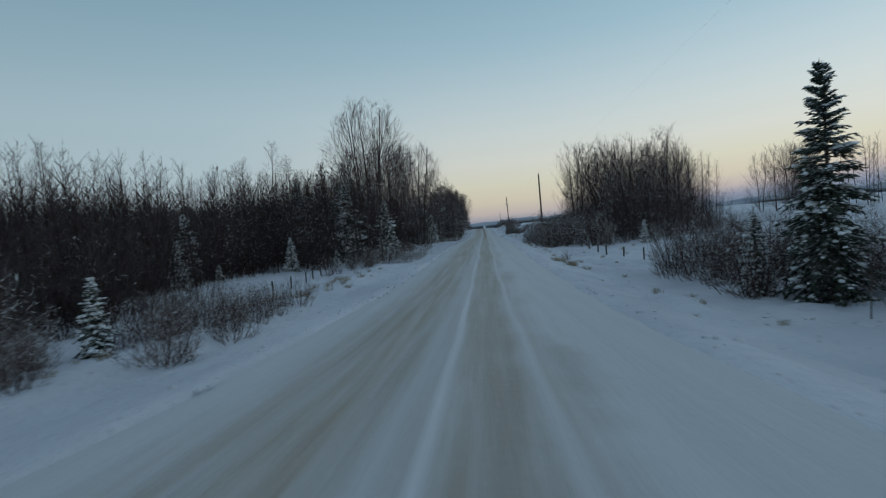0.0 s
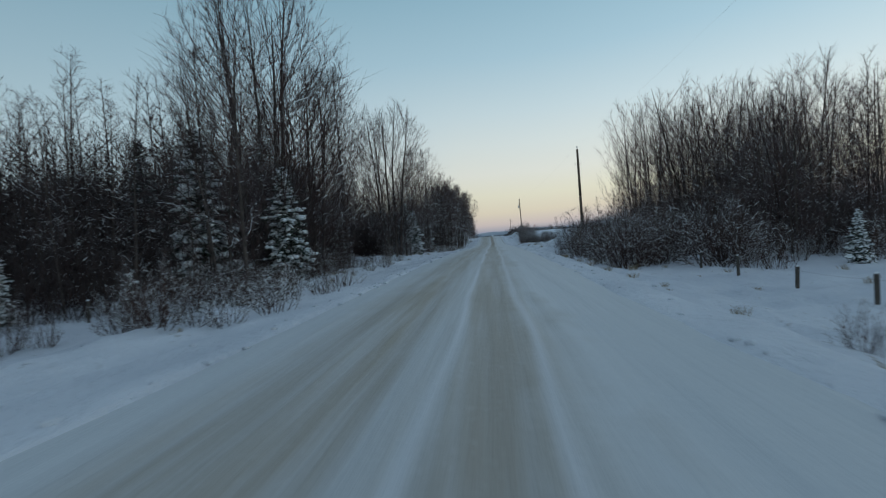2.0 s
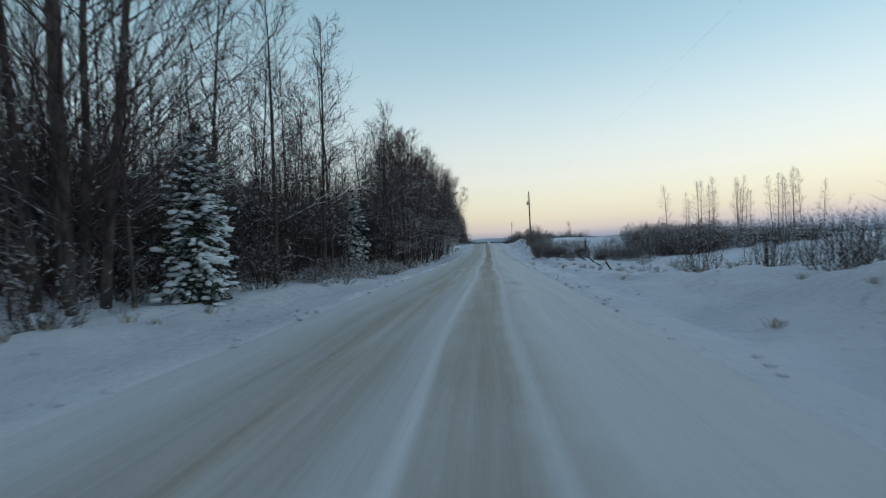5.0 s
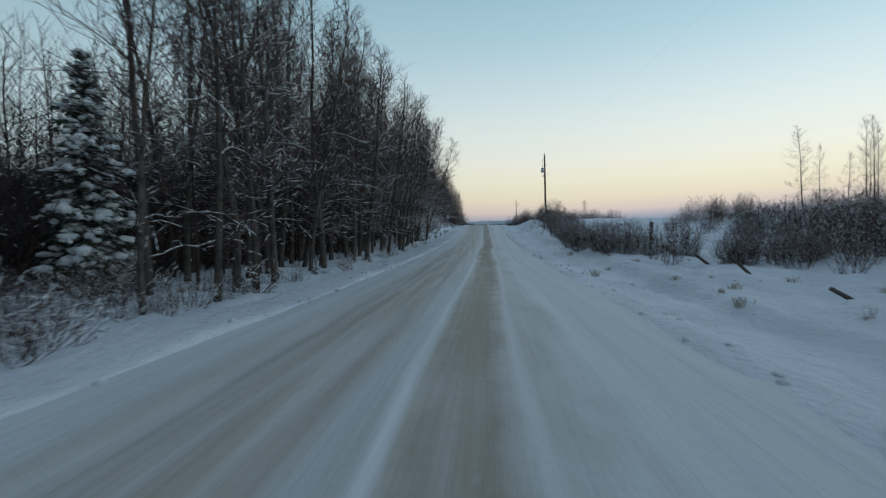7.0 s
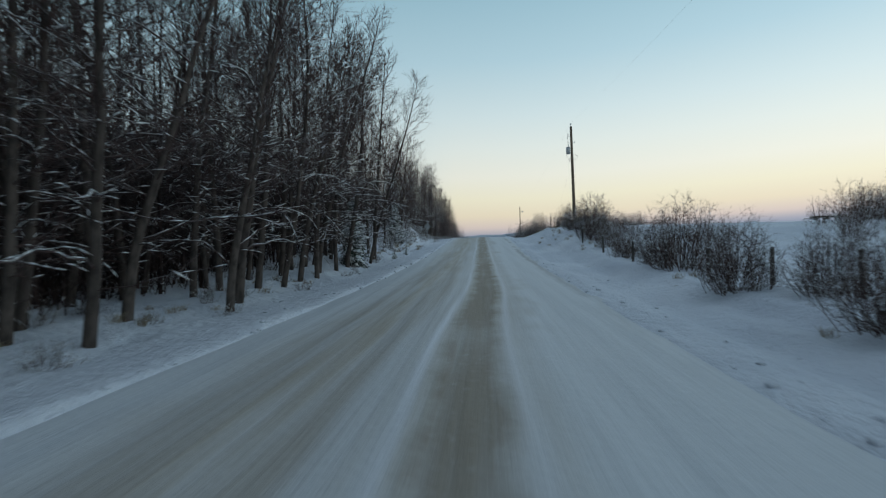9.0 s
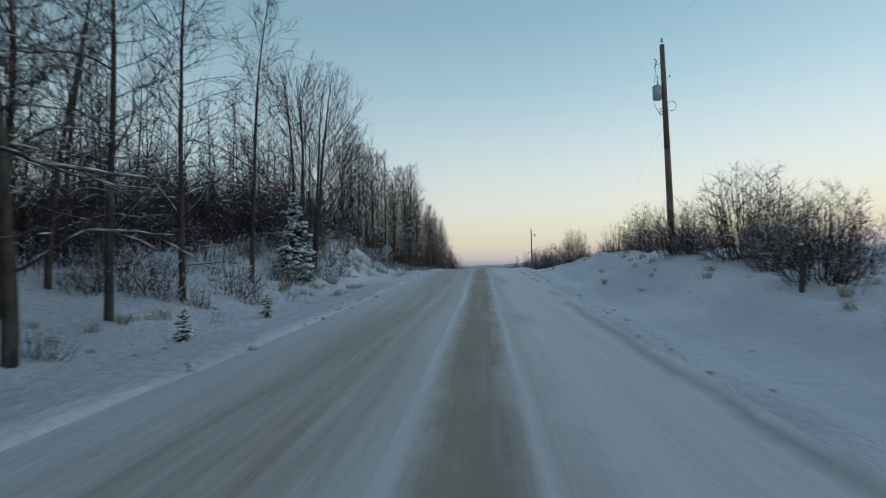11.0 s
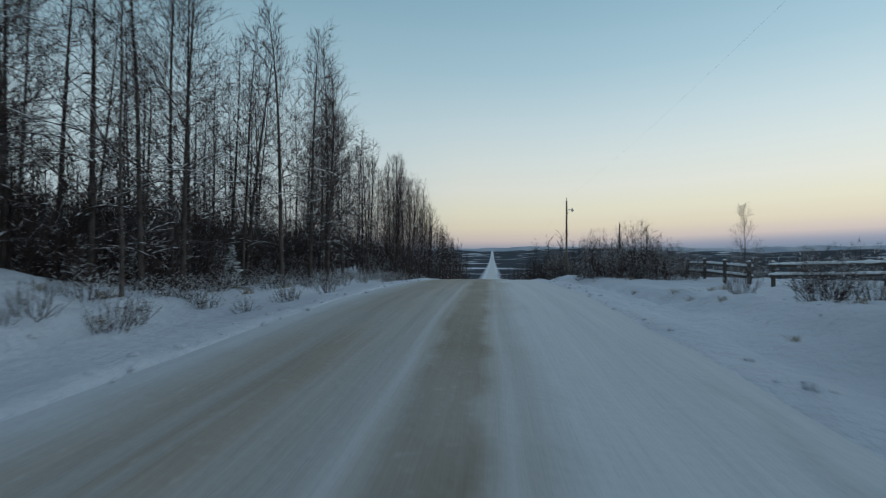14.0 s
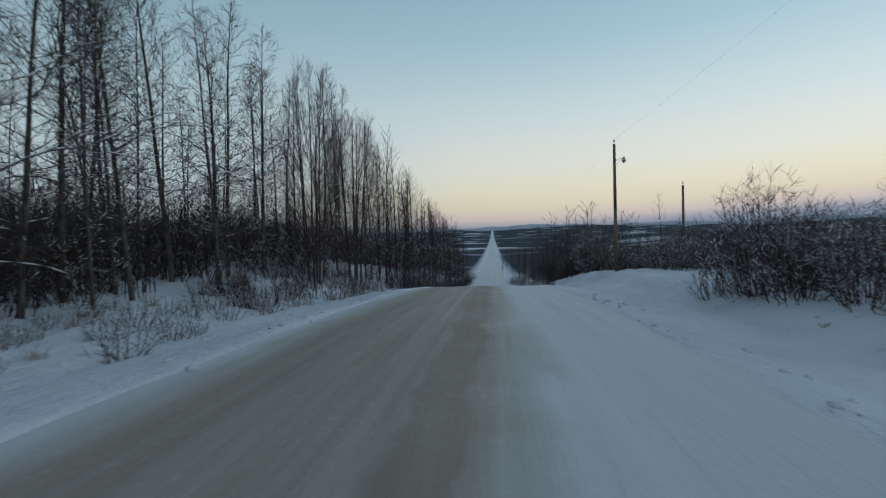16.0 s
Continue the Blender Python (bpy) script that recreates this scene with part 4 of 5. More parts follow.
for k, x, y, h in (("spruce:1", -12.0, 15.6, 2.5), ("spruce:2", -11.6, 64.0, 6.6), ("spruce:3", -15.7, 62.3, 8.8), ("dense:1", -17.5, 66.0, 9.0), ("spruce:1", -19.8, 103.2, 7.6),
                   ("spruce:3", -21.6, 99.1, 4.6), ("spruce:2", -9.8, 102.0, 5.5), ("spruce:1", -11.2, 105.0, 6.6), 
                   ("spruce:2", -8.2, 181.5, 4.2), ("spruce:1", -9.0, 184.0, 3.0), ("spruce:3", -9.0, 202.0, 4.0), ("dense:1", -24.0, 70.0, 10.0), ("spruce:1", -24.0, 30.5, 4.4),
                   ("spruce:2", -26.0, 45.7, 6.0)):
    plant(k, x, y, h)
for k, x, y, h in (("spruce:3", -24.2, 41.2, 3.8), ("spruce:1", -19.5, 53.5, 3.4), ("sapling:1", -23.6, 46.5, 1.5), ("sapling:2", -15.6, 56.0, 1.7), ("sapling:1", -12.6, 79.0, 1.2),
                   ("spruce:3", -15.6, 81.0, 3.2), ("sapling:2", -7.4, 140.0, 0.7), ("sapling:1", -7.0, 149.0, 0.5), ("sapling:2", -6.9, 189.0, 0.8), ("sapling:1", -6.6, 193.0, 0.7),
                   ("spruce:2", -10.5, 238.0, 1.8), ("spruce:3", -15.0, 118.0, 6.0), ("spruce:2", -18.0, 146.0, 6.5), ("dense:2", -21.6, 92.5, 10.8), ("dense:1", -24.0, 93.0, 8.0)):
    plant(k, x, y, h)
plant("poplar:1", -9.5, 269.0, 11.6, 0.75)
plant("poplar:3", -9.5, 277.6, 11.8, 0.95)
plant("spruce:3", -12.0, 132.6, 7.2, 0.88)
for k, x, y, h in (("edge:4", -8.8, 130.5, 13.5), ("aspen:2", -10.6, 121.0, 14.0), ("aspen:3", -12.6, 118.0, 13.0), ("aspen:4", -13.8, 124.5, 13.5), ("edge:2", -14.8, 128.5, 12.5)):
    plant(k, x, y, h, 1.1)
# rows of the wood
SLIM, BACK, BRUSH = [f"slim:{i}" for i in range(1, 6)], [f"back:{i}" for i in range(1, 6)], [f"brush:{i}" for i in range(1, 6)]
EDGE = [f"edge:{i}" for i in range(1, 5)]
ASPENS, THICK = [f"aspen:{i}" for i in range(1, 5)], [f"thicket:{i}" for i in range(1, 4)]
SHRUBS, WILLOWS = [f"shrub:{i}" for i in range(1, 5)], [f"willow:{i}" for i in range(1, 4)]
TALL = [f"tall:{i}" for i in range(1, 5)]
FAR = [f"far:{i}" for i in range(1, 4)]
GLOOM = [f"gloom:{i}" for i in range(1, 4)]
SCRIM = [f"scrim:{i}" for i in range(1, 5)]
GROVE = [f"grove:{i}" for i in range(1, 5)]
LADEN = [f"laden:{i}" for i in range(1, 4)]
SMALL = [f"bushlet:{i}" for i in range(1, 4)]
glade = lambda x, y: x > -19.6 and 74 < y < 103.5 and 0.36 < -x / (y - 61) < 0.68
open_glade = lambda x, y: x > -21 and 72 < y < 104 and 0.26 < -x / (y - 61) < 0.85
nook = lambda x, y: x > -12.8 and 112 < y < 136 and (0.40 < -x / (y - 108.6) < 0.64 or (y > 119 and 0.60 < -x / (y - 117) < 0.95))
clearing = lambda x, y: (x > -24.5 + 0.25 * max(y - 42, 0) and 31 < y < 52) or (x > -16.5 and 52 <= y < 57)
scatter(11, SLIM, -22, -16.5, 0, 31, 3.6, 5.0, 6.4)
scatter(77, SLIM, -30, -17, 33, 62, 4.6, 8.5, 11.0, clearing)
scatter(12, BACK, -36, -17, -4, 33, 2.0, 6.8, 8.8, joined=True)
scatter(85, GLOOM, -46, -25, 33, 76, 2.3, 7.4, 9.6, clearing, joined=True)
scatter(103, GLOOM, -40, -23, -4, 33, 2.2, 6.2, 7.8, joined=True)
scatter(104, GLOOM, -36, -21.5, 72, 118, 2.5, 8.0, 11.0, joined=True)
low_corner = lambda x, y: -x / (y - 117) > 0.48
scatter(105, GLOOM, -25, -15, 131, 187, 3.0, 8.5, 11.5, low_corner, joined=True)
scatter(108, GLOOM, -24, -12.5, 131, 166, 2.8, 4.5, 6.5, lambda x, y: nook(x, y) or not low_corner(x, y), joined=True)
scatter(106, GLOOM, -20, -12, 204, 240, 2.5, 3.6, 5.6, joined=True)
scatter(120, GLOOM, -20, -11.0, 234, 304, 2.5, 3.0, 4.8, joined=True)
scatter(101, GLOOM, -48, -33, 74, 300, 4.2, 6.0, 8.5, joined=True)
scatter(86, SCRIM, -26, -17, 2, 31, 2.3, 4.0, 5.6, joined=True)
scatter(78, BACK, -44, -18, 33, 66, 3.0, 8.8, 11.0, clearing, joined=True)
scatter(89, GLOOM, -66, -46, -5, 110, 5.0, 8.0, 10.0, joined=True)
scatter(13, SLIM, -15, -11.5, 66, 112, 3.2, 9.0, 12.5, glade)
scatter(71, SMALL, -18, -9, 74, 104, 2.4, 0.5, 1.0)
scatter(44, BACK, -34, -15, 62, 114, 2.8, 9.5, 12.5, open_glade, joined=True)
scatter(74, SLIM + ASPENS, -27, -20.5, 78, 112, 3.0, 10.5, 13.5)
scatter(127, BACK, -36, -21.5, 76, 118, 2.5, 11.0, 13.5, joined=True)
scatter(75, TALL, -29, -21.5, 76, 114, 2.4, 5.5, 9.0, joined=True)
scatter(14, EDGE, -12.2, -7.7, 133, 187, 2.1, 11.5, 14.2, nook, wide=(1.1, 1.4), tilt=4.5, toward=3.5)
scatter(87, LADEN, -10, -6.8, 116, 187, 2.4, 0.3, 0.8, wide=(1.0, 1.5))
scatter(110, LADEN, -11, -7.2, 112, 134, 1.7, 0.5, 1.4, wide=(1.0, 1.3))
scatter(111, THICK, -12.5, -9.0, 112, 131, 2.6, 1.0, 1.7, wide=(0.9, 1.2))
scatter(82, SLIM, -13.5, -9.5, 113, 129, 3.0, 9.0, 11.5, nook)
scatter(15, BACK, -22, -9.8, 131, 187, 2.6, 11.5, 14.0, lambda x, y: -x / (y - 117) > 0.48, joined=True)
scatter(109, BACK, -22, -9.8, 131, 166, 3.0, 7.0, 9.0, lambda x, y: -x / (y - 117) <= 0.48 or nook(x, y), joined=True)
scatter(114, GLOOM, -27, -13.5, 106, 133, 2.7, 5.5, 8.0, joined=True)
scatter(83, BACK, -26, -13.5, 112, 131, 2.8, 8.5, 11.0, joined=True)
scatter(16, BACK, -36, -22, 112, 190, 4.6, 12.0, 15.5, joined=True)
scatter(17, SLIM, -16, -10.8, 188, 224, 2.9, 6.6, 9.0)
scatter(45, BACK, -34, -15.5, 188, 226, 3.4, 7.5, 10.0, joined=True)
scatter(18, SLIM, -14.5, -9.0, 226, 296, 3.2, 9.5, 13.0)
scatter(19, BACK, -34, -16, 226, 310, 5.6, 8.5, 11.5, joined=True)
gap = lambda x, y: x > -16.4 and 0.66 < -x / max(y, 1) < 0.90
scatter(21, THICK, -16, -11.0, 4, 19.5, 2.6, 2.2, 3.6, gap, wide=(0.9, 1.2))
scatter(102, THICK, -16, -10.0, 19.5, 29, 2.0, 0.9, 1.7, gap, wide=(1.0, 1.4))
scatter(119, THICK + THICK + SHRUBS, -12.5, -7.2, 9.5, 21.0, 1.3, 1.0, 1.8, lambda x, y: 0.66 < -x / y < 0.88 and y < 17.0)
scatter(46, BRUSH, -23, -15, -6, 30, 3.0, 2.4, 4.4, clearing, joined=True)
scatter(79, BRUSH, -32, -16, 33, 62, 2.8, 1.8, 3.6, clearing, joined=True)
scatter(23, THICK, -14, -10.5, 66, 112, 3.4, 1.6, 3.0, glade)
scatter(47, BRUSH, -23, -13, 60, 186, 3.0, 2.4, 4.6, lambda x, y: open_glade(x, y) or nook(x, y), joined=True)
scatter(25, SHRUBS + THICK, -14, -9.4, 192, 226, 2.4, 1.1, 2.2, wide=(1.0, 1.4))
scatter(73, LADEN, -10.8, -8.0, 192, 226, 1.5, 0.7, 1.5, wide=(1.0, 1.4))
scatter(80, LADEN, -8.6, -6.8, 196, 226, 2.3, 0.35, 0.8, wide=(1.0, 1.5))
scatter(81, ASPENS, -15, -9.8, 224, 262, 4.2, 10.5, 13.5)
scatter(48, BRUSH, -23, -13, 186, 320, 3.4, 1.8, 3.4, joined=True)
scatter(26, SHRUBS + THICK, -14.5, -10.4, 226, 290, 3.3, 1.4, 2.6, wide=(0.9, 1.2))
scatter(100, LADEN, -10.4, -7.4, 228, 276, 1.8, 0.4, 1.0, wide=(1.0, 1.4))
scatter(53, THICK, -13.5, -7.4, 48, 66, 2.2, 1.0, 2.3, lambda x, y: x > -9.2 and y > 57)
scatter(117, LADEN, -8.4, -6.6, 48, 58, 1.5, 0.6, 1.3, wide=(0.9, 1.2))
scatter(118, SHRUBS, 10, 15, 217, 227, 2.3, 1.1, 1.7, wide=(0.9, 1.3))
scatter(121, LADEN, -10, -6.6, 66, 82, 1.9, 0.45, 1.0, wide=(0.9, 1.2))
scatter(122, LADEN, -8.2, -6.5, 110, 136, 1.7, 0.4, 0.9, wide=(0.9, 1.2))
scatter(123, LADEN, -8.6, -6.4, 226, 274, 1.8, 0.4, 0.9, wide=(0.9, 1.2))
scatter(54, SLIM, -18, -13.6, 56, 66, 2.8, 7.5, 11.0)
scatter(55, BACK, -14, -7.8, 290, 420, 3.2, 12.5, 15.5, joined=True)
scatter(56, BRUSH, -13, -6.8, 300, 400, 3.0, 2.0, 3.6, joined=True)
scatter(130, BACK, -9.6, -6.6, 288, 420, 3.0, 8.0, 11.0, joined=True)
scatter(131, BRUSH, -7.4, -5.9, 284, 380, 2.2, 1.4, 3.0, joined=True)
scatter(132, GLOOM, 8.5, 26, 290, 332, 2.7, 2.8, 4.8, joined=True)
scatter(58, BRUSH, -9.5, -7.0, 258, 305, 2.2, 1.0, 2.2, joined=True)
for k, box in enumerate(((-22, -14, -4, 31), (-34, -25, 33, 52), (-28, -17, 54, 74), (-30, -20.5, 74, 104), (-20, -11.5, 104, 187), (-20, -13.5, 188, 226), (-17, -12.5, 226, 262))):
    scatter(90 + k, SCRIM, *box, 2.7, 3.2, 6.0, nook, joined=True)
# tall saplings that close the wood between the trunks
scatter(61, TALL, -30, -15.5, -2, 64, 2.9, 4.2, 6.6, lambda x, y: clearing(x, y) or (x > -19 and y < 31 and 0.62 < -x / max(y, 1) < 0.95), joined=True)
scatter(62, TALL, -23, -11.5, 64, 112, 2.8, 4.5, 8.0, open_glade, joined=True)
scatter(63, TALL, -23, -13.2, 112, 187, 2.4, 5.5, 10.0, nook, joined=True)
scatter(64, TALL, -23, -11.5, 188, 226, 2.7, 3.0, 5.6, joined=True)
scatter(65, TALL, -21, -10.6, 226, 300, 2.7, 2.6, 4.4, joined=True)
scatter(66, TALL, 18, 35, 68, 81, 3.4, 4.5, 7.5, lambda x, y: x / (y - 31) > 0.64, joined=True)
scatter(67, TALL, 17.5, 35, 82, 104, 3.4, 6.0, 10.0, joined=True)
scatter(129, LADEN, -9.6, -7.3, 203, 226, 1.4, 0.4, 0.9, wide=(0.9, 1.3))
scatter(68, SMALL, -10, -7.0, 191, 224, 2.6, 0.3, 0.7)
# far down the valley road
scatter(49, FAR, -48, -9, 306, 470, 6.5, 6.0, 10.0, joined=True)
scatter(50, FAR, 9, 70, 305, 520, 7.0, 5.0, 9.0, joined=True)
scatter(124, FAR, 8, 42, 306, 400, 4.2, 6.0, 9.5, joined=True)
scatter(128, BACK, 7.5, 24, 292, 345, 3.4, 4.5, 7.5, joined=True)
scatter(125, BRUSH, 5.5, 9, 300, 380, 2.6, 1.2, 2.6, joined=True)
scatter(126, FAR, 7, 40, 420, 640, 9.0, 4.0, 7.0, joined=True)

# right side: spruces, thicket, aspen grove, hedgerow shrubs, willows
for k, x, y, h in (("dense:1", 12.0, 20.2, 8.4), ("dense:2", 15.2, 19.6, 8.2), ("spruce:2", 10.6, 22.6, 3.2), ("spruce:1", 14.0, 25.0, 4.0),
                   ("spruce:3", 17.5, 62.0, 2.6), ("sapling:2", 12.6, 27.5, 1.8)):
    plant(k, x, y, h)
scatter(31, SHRUBS + THICK, 10.8, 17, 8, 36, 2.2, 2.4, 3.8, lambda x, y: x < 12.5 and y < 19, wide=(0.8, 1.1))
scatter(97, TALL, 11, 20, 8, 36, 2.6, 2.6, 3.8, joined=True)
scatter(32, SLIM, 12, 18, 8, 24, 5.0, 3.0, 4.2)
past_grove = lambda x, y: x / (y - 31) > 0.64
scatter(33, GROVE, 18, 29, 68, 81, 4.0, 9.6, 11.8, past_grove, wide=(1.1, 1.5))
scatter(107, BACK, 17.5, 29, 70, 104, 3.4, 8.5, 12.5, past_grove, joined=True)
scatter(84, BACK, 29, 38, 68, 104, 3.6, 9.0, 12.0, past_grove, joined=True)
scatter(59, GROVE, 19.5, 29, 82, 104, 4.4, 12.8, 15.2, wide=(1.1, 1.5))
for k, x, y, h in (("grove:1", 16.0, 98.6, 15.4), ("grove:2", 16.8, 92.0, 15.0), ("grove:3", 15.8, 95.0, 11.5), ("grove:4", 17.0, 86.0, 12.0), ("slim:4", 16.6, 104.3, 9.6)):
    plant(k, x, y, h)
scatter(134, GROVE, 55, 62, 105, 113, 3.0, 11.5, 13.5, wide=(1.0, 1.3))
scatter(135, BACK, 70, 100, 104, 114, 3.2, 10.5, 13.0, joined=True)
scatter(51, BRUSH, 15, 34, 68, 106, 3.4, 2.4, 4.2, joined=True)
scatter(34, THICK, 9.0, 16, 66, 92, 2.6, 3.0, 4.8, wide=(0.9, 1.2))
scatter(112, SHRUBS, 7.0, 9.0, 68, 90, 1.9, 1.4, 2.8, wide=(0.8, 1.1))
scatter(52, SHRUBS, 10.5, 16, 90, 112, 3.0, 1.6, 2.8)
scatter(35, SHRUBS, 14, 30, 62, 70, 3.4, 1.6, 2.8)
scatter(36, SMALL + SHRUBS[:1], 10.5, 17, 112, 150, 3.4, 0.7, 1.6, lambda x, y: y > 126 and x < 12.5)
scatter(69, SHRUBS + SMALL, 8.8, 18, 158, 200, 2.8, 0.8, 1.7, lambda x, y: x < 11.0 or (x > 13.5 and y < 176) or lumps(x * 0.7, y * 0.45) < 0.15, wide=(1.0, 1.3))
scatter(98, SHRUBS + WILLOWS, 12.2, 17.4, 142, 149, 1.9, 1.6, 2.7, wide=(0.9, 1.2))
scatter(115, SHRUBS + THICK, 18.2, 23.6, 142, 149, 1.35, 2.4, 3.6, wide=(1.0, 1.4))
scatter(116, SHRUBS + LADEN, 23.6, 34, 142, 149, 1.8, 1.4, 2.5, wide=(1.0, 1.4))
scatter(99, SHRUBS, 8.8, 12.2, 144, 152, 2.5, 0.6, 1.3, wide=(0.8, 1.1))
for k, x, y, h in (("willow:1", 7.4, 153.8, 2.1), ("willow:3", 8.6, 152.2, 2.4), ("willow:2", 7.3, 150.9, 1.7), ("thicket:1", 9.8, 151.0, 2.1), ("thicket:2", 9.6, 154.4, 2.2), ("willow:2", 6.7, 157.4, 2.0), ("thicket:3", 8.4, 156.6, 2.3),
                   ("willow:1", 8.4, 172.2, 3.3), ("thicket:2", 9.4, 178.0, 2.4), ("willow:2", 9.6, 198.0, 3.6), ("willow:3", 8.6, 202.0, 2.5), ("shrub:1", 7.6, 209.5, 1.8)):
    plant(k, x, y, h, 1.2)
scatter(37, WILLOWS, 20.5, 29, 152, 160, 3.0, 2.6, 3.6)
scatter(38, SLIM, 28, 43, 156, 168, 3.4, 6.5, 9.4, wide=(0.8, 1.0))
scatter(113, SHRUBS, 23, 43, 151, 166, 3.6, 1.8, 3.0, wide=(1.0, 1.4))
for k, x, y, h in (("slim:2", 24.6, 162.0, 8.2), ("slim:4", 26.6, 160.0, 5.6), ("willow:1", 8.3, 161.8, 1.9), ("willow:3", 7.1, 164.0, 2.3),
                   ("shrub:3", 7.5, 166.0, 1.3), ("willow:1", 8.5, 175.2, 2.3), ("willow:3", 8.0, 180.0, 1.9), ("shrub:1", 8.8, 183.2, 2.2), ("willow:2", 8.5, 186.6, 2.2),
                   ("willow:1", 8.2, 191.0, 2.5), ("willow:3", 9.2, 194.6, 2.4), ("shrub:4", 11.8, 158.6, 2.4), ("willow:2", 10.8, 148.6, 2.4)):
    plant(k, x, y, h, 1.15)
scatter(39, SHRUBS, 22, 40, 160, 186, 5.0, 1.6, 2.6)
scatter(136, SHRUBS + WILLOWS, 26, 36, 188, 196, 2.8, 2.2, 3.8)
scatter(133, SMALL, 7.5, 13, 113, 131, 2.4, 0.2, 0.42)
scatter(40, SHRUBS + THICK, 9.8, 15, 193, 216, 2.7, 1.3, 2.2, wide=(0.9, 1.2))
scatter(41, SHRUBS + THICK, 13.8, 24, 219, 238, 3.0, 1.4, 2.4, wide=(0.8, 1.1))
scatter(76, THICK, 8.8, 13, 224, 237, 2.3, 1.1, 1.9, lambda x, y: x < 10 and y < 228)
scatter(42, SHRUBS + THICK, 11.5, 24, 255, 300, 3.8, 1.8, 3.0)
scatter(57, BRUSH, 10, 40, 266, 330, 5.5, 1.4, 2.6, joined=True)
for k, x, y, h in (("willow:1", 9.0, 209.0, 2.8), ("willow:2", 7.5, 224.4, 3.0), ("willow:3", 10.6, 226.0, 2.0), ("aspen:2", 28.2, 281.0, 10.6), ("thicket:1", 8.8, 287.0, 2.6),
                   ("thicket:2", 14.0, 284.5, 3.0), ("thicket:3", 9.0, 258.8, 2.2), ("willow:2", 8.4, 288.0, 4.0), ("willow:3", 14.5, 283.0, 4.2), ("willow:1", 7.4, 256.6, 3.5),
                   ("willow:3", 8.6, 250.4, 3.6), ("thicket:1", 6.7, 258.4, 1.7), ("thicket:2", 7.3, 254.8, 2.4), ("thicket:3", 7.9, 253.2, 2.5), ("thicket:1", 8.8, 254.4, 2.5),
                   ("thicket:2", 7.8, 251.4, 2.3)):
    plant(k, x, y, h)
for k, x, y, h in (("bushlet:1", 6.4, 90.2, 0.9), ("bushlet:2", 6.9, 91.6, 1.2), ("bushlet:3", 7.4, 89.4, 1.0), ("bushlet:1", 8.0, 90.4, 1.2), ("bushlet:2", 5.8, 92.4, 0.6)):
    plant(k, x, y, h, 0.8)
for k, x, y, h in (("thicket:3", 9.6, 252.2, 2.6), ("thicket:1", 9.4, 248.9, 2.3), ("willow:2", 9.0, 256.8, 2.6), ("thicket:2", 10.3, 249.8, 2.5), ("thicket:3", 10.6, 247.2, 1.9),
                   ("thicket:1", 8.4, 258.6, 2.2), ("thicket:2", 9.9, 271.5, 2.4), ("willow:1", 10.2, 275.5, 2.4), ("thicket:2", 10.0, 284.0, 2.6), ("grove:2", 15.5, 329.0, 9.0),
                   ("grove:3", 18.5, 333.0, 8.0), ("shrub:1", 5.9, 84.0, 1.2), ("shrub:2", 6.2, 44.0, 1.0), ("shrub:2", 13.6, 33.2, 2.7), ("thicket:1", 15.0, 34.6, 2.6),
                   ("shrub:1", 20.4, 144.5, 3.0), ("thicket:2", 21.4, 145.5, 3.1), ("shrub:3", 19.4, 146.0, 3.0), ("shrub:2", 22.4, 143.6, 2.8)):
    plant(k, x, y, h)
# both joined meshes take the twig colour with the wood's shade painted in
join_rest("wood", "bare_woods", "dark crowded leafless woods behind the roadside trees", M_SHADED_TWIG)
join_rest("scrub", "wood_undergrowth", "dense leafless undergrowth filling the woods, dusted with snow", M_SHADED_TWIG)


# ---- poles, wires, sign and fences ----
def utility_pole(x, y, top, label, fittings=(), girth=1.0):
    z0 = float(ground_z(x, y))
    h = top - z0
    e = thing("utility_pole", (x, y, z0), label, "utility pole", "roadside utility poles")
    bm = rod_bm((0, 0, -0.4), (0, 0, h * 0.5), 0.17 * girth, 0.145 * girth, 12)
    rod_bm((0, 0, h * 0.5), (0, 0, h), 0.145 * girth, 0.115 * girth, 12, bm)
    rod_bm((0, 0, h), (0, 0, h + 0.03), 0.115 * girth, 0.06 * girth, 12, bm)
    part("shaft", bm, M_POLE, e, "", True)
    if "pin" in fittings:
        bm = rod_bm((0, 0, h - 0.1), (0, 0, h + 0.18), 0.016, 0.016, 8)
        part("pin", bm, M_STEEL, e)
        bm = rod_bm((0, 0, h + 0.16), (0, 0, h + 0.22), 0.07, 0.05, 12)
        rod_bm((0, 0, h + 0.22), (0, 0, h + 0.27), 0.035, 0.06, 12, bm)
        rod_bm((0, 0, h + 0.27), (0, 0, h + 0.34), 0.06, 0.03, 12, bm)
        part("insulator", bm, M_CERAMIC, e, "pale glazed pin insulator")
    if "bracket" in fittings:
        for side in (-1, 1):
            bm = rod_bm((0.1 * side, 0, h - 1.75), (0.30 * side, 0, h - 1.62), 0.015, 0.012, 6)
            rod_bm((0.30 * side, 0, h - 1.66), (0.30 * side, 0, h - 1.54), 0.03, 0.03, 8, bm)
            part("bracket", bm, M_STEEL, e)
    return e, h


def cable(name, a, b, sag, radius, label, category="wire", steps=24):
    a, b = np.array(a, float), np.array(b, float)
    pts = []
    for k in range(steps + 1):
        f = k / steps
        p = a + (b - a) * f
        p[2] -= sag * 4 * f * (1 - f)
        pts.append(p)
    return tagged(new(name, hose_mesh(name, pts, [radius] * len(pts), 5, M_WIRE)), label, category)


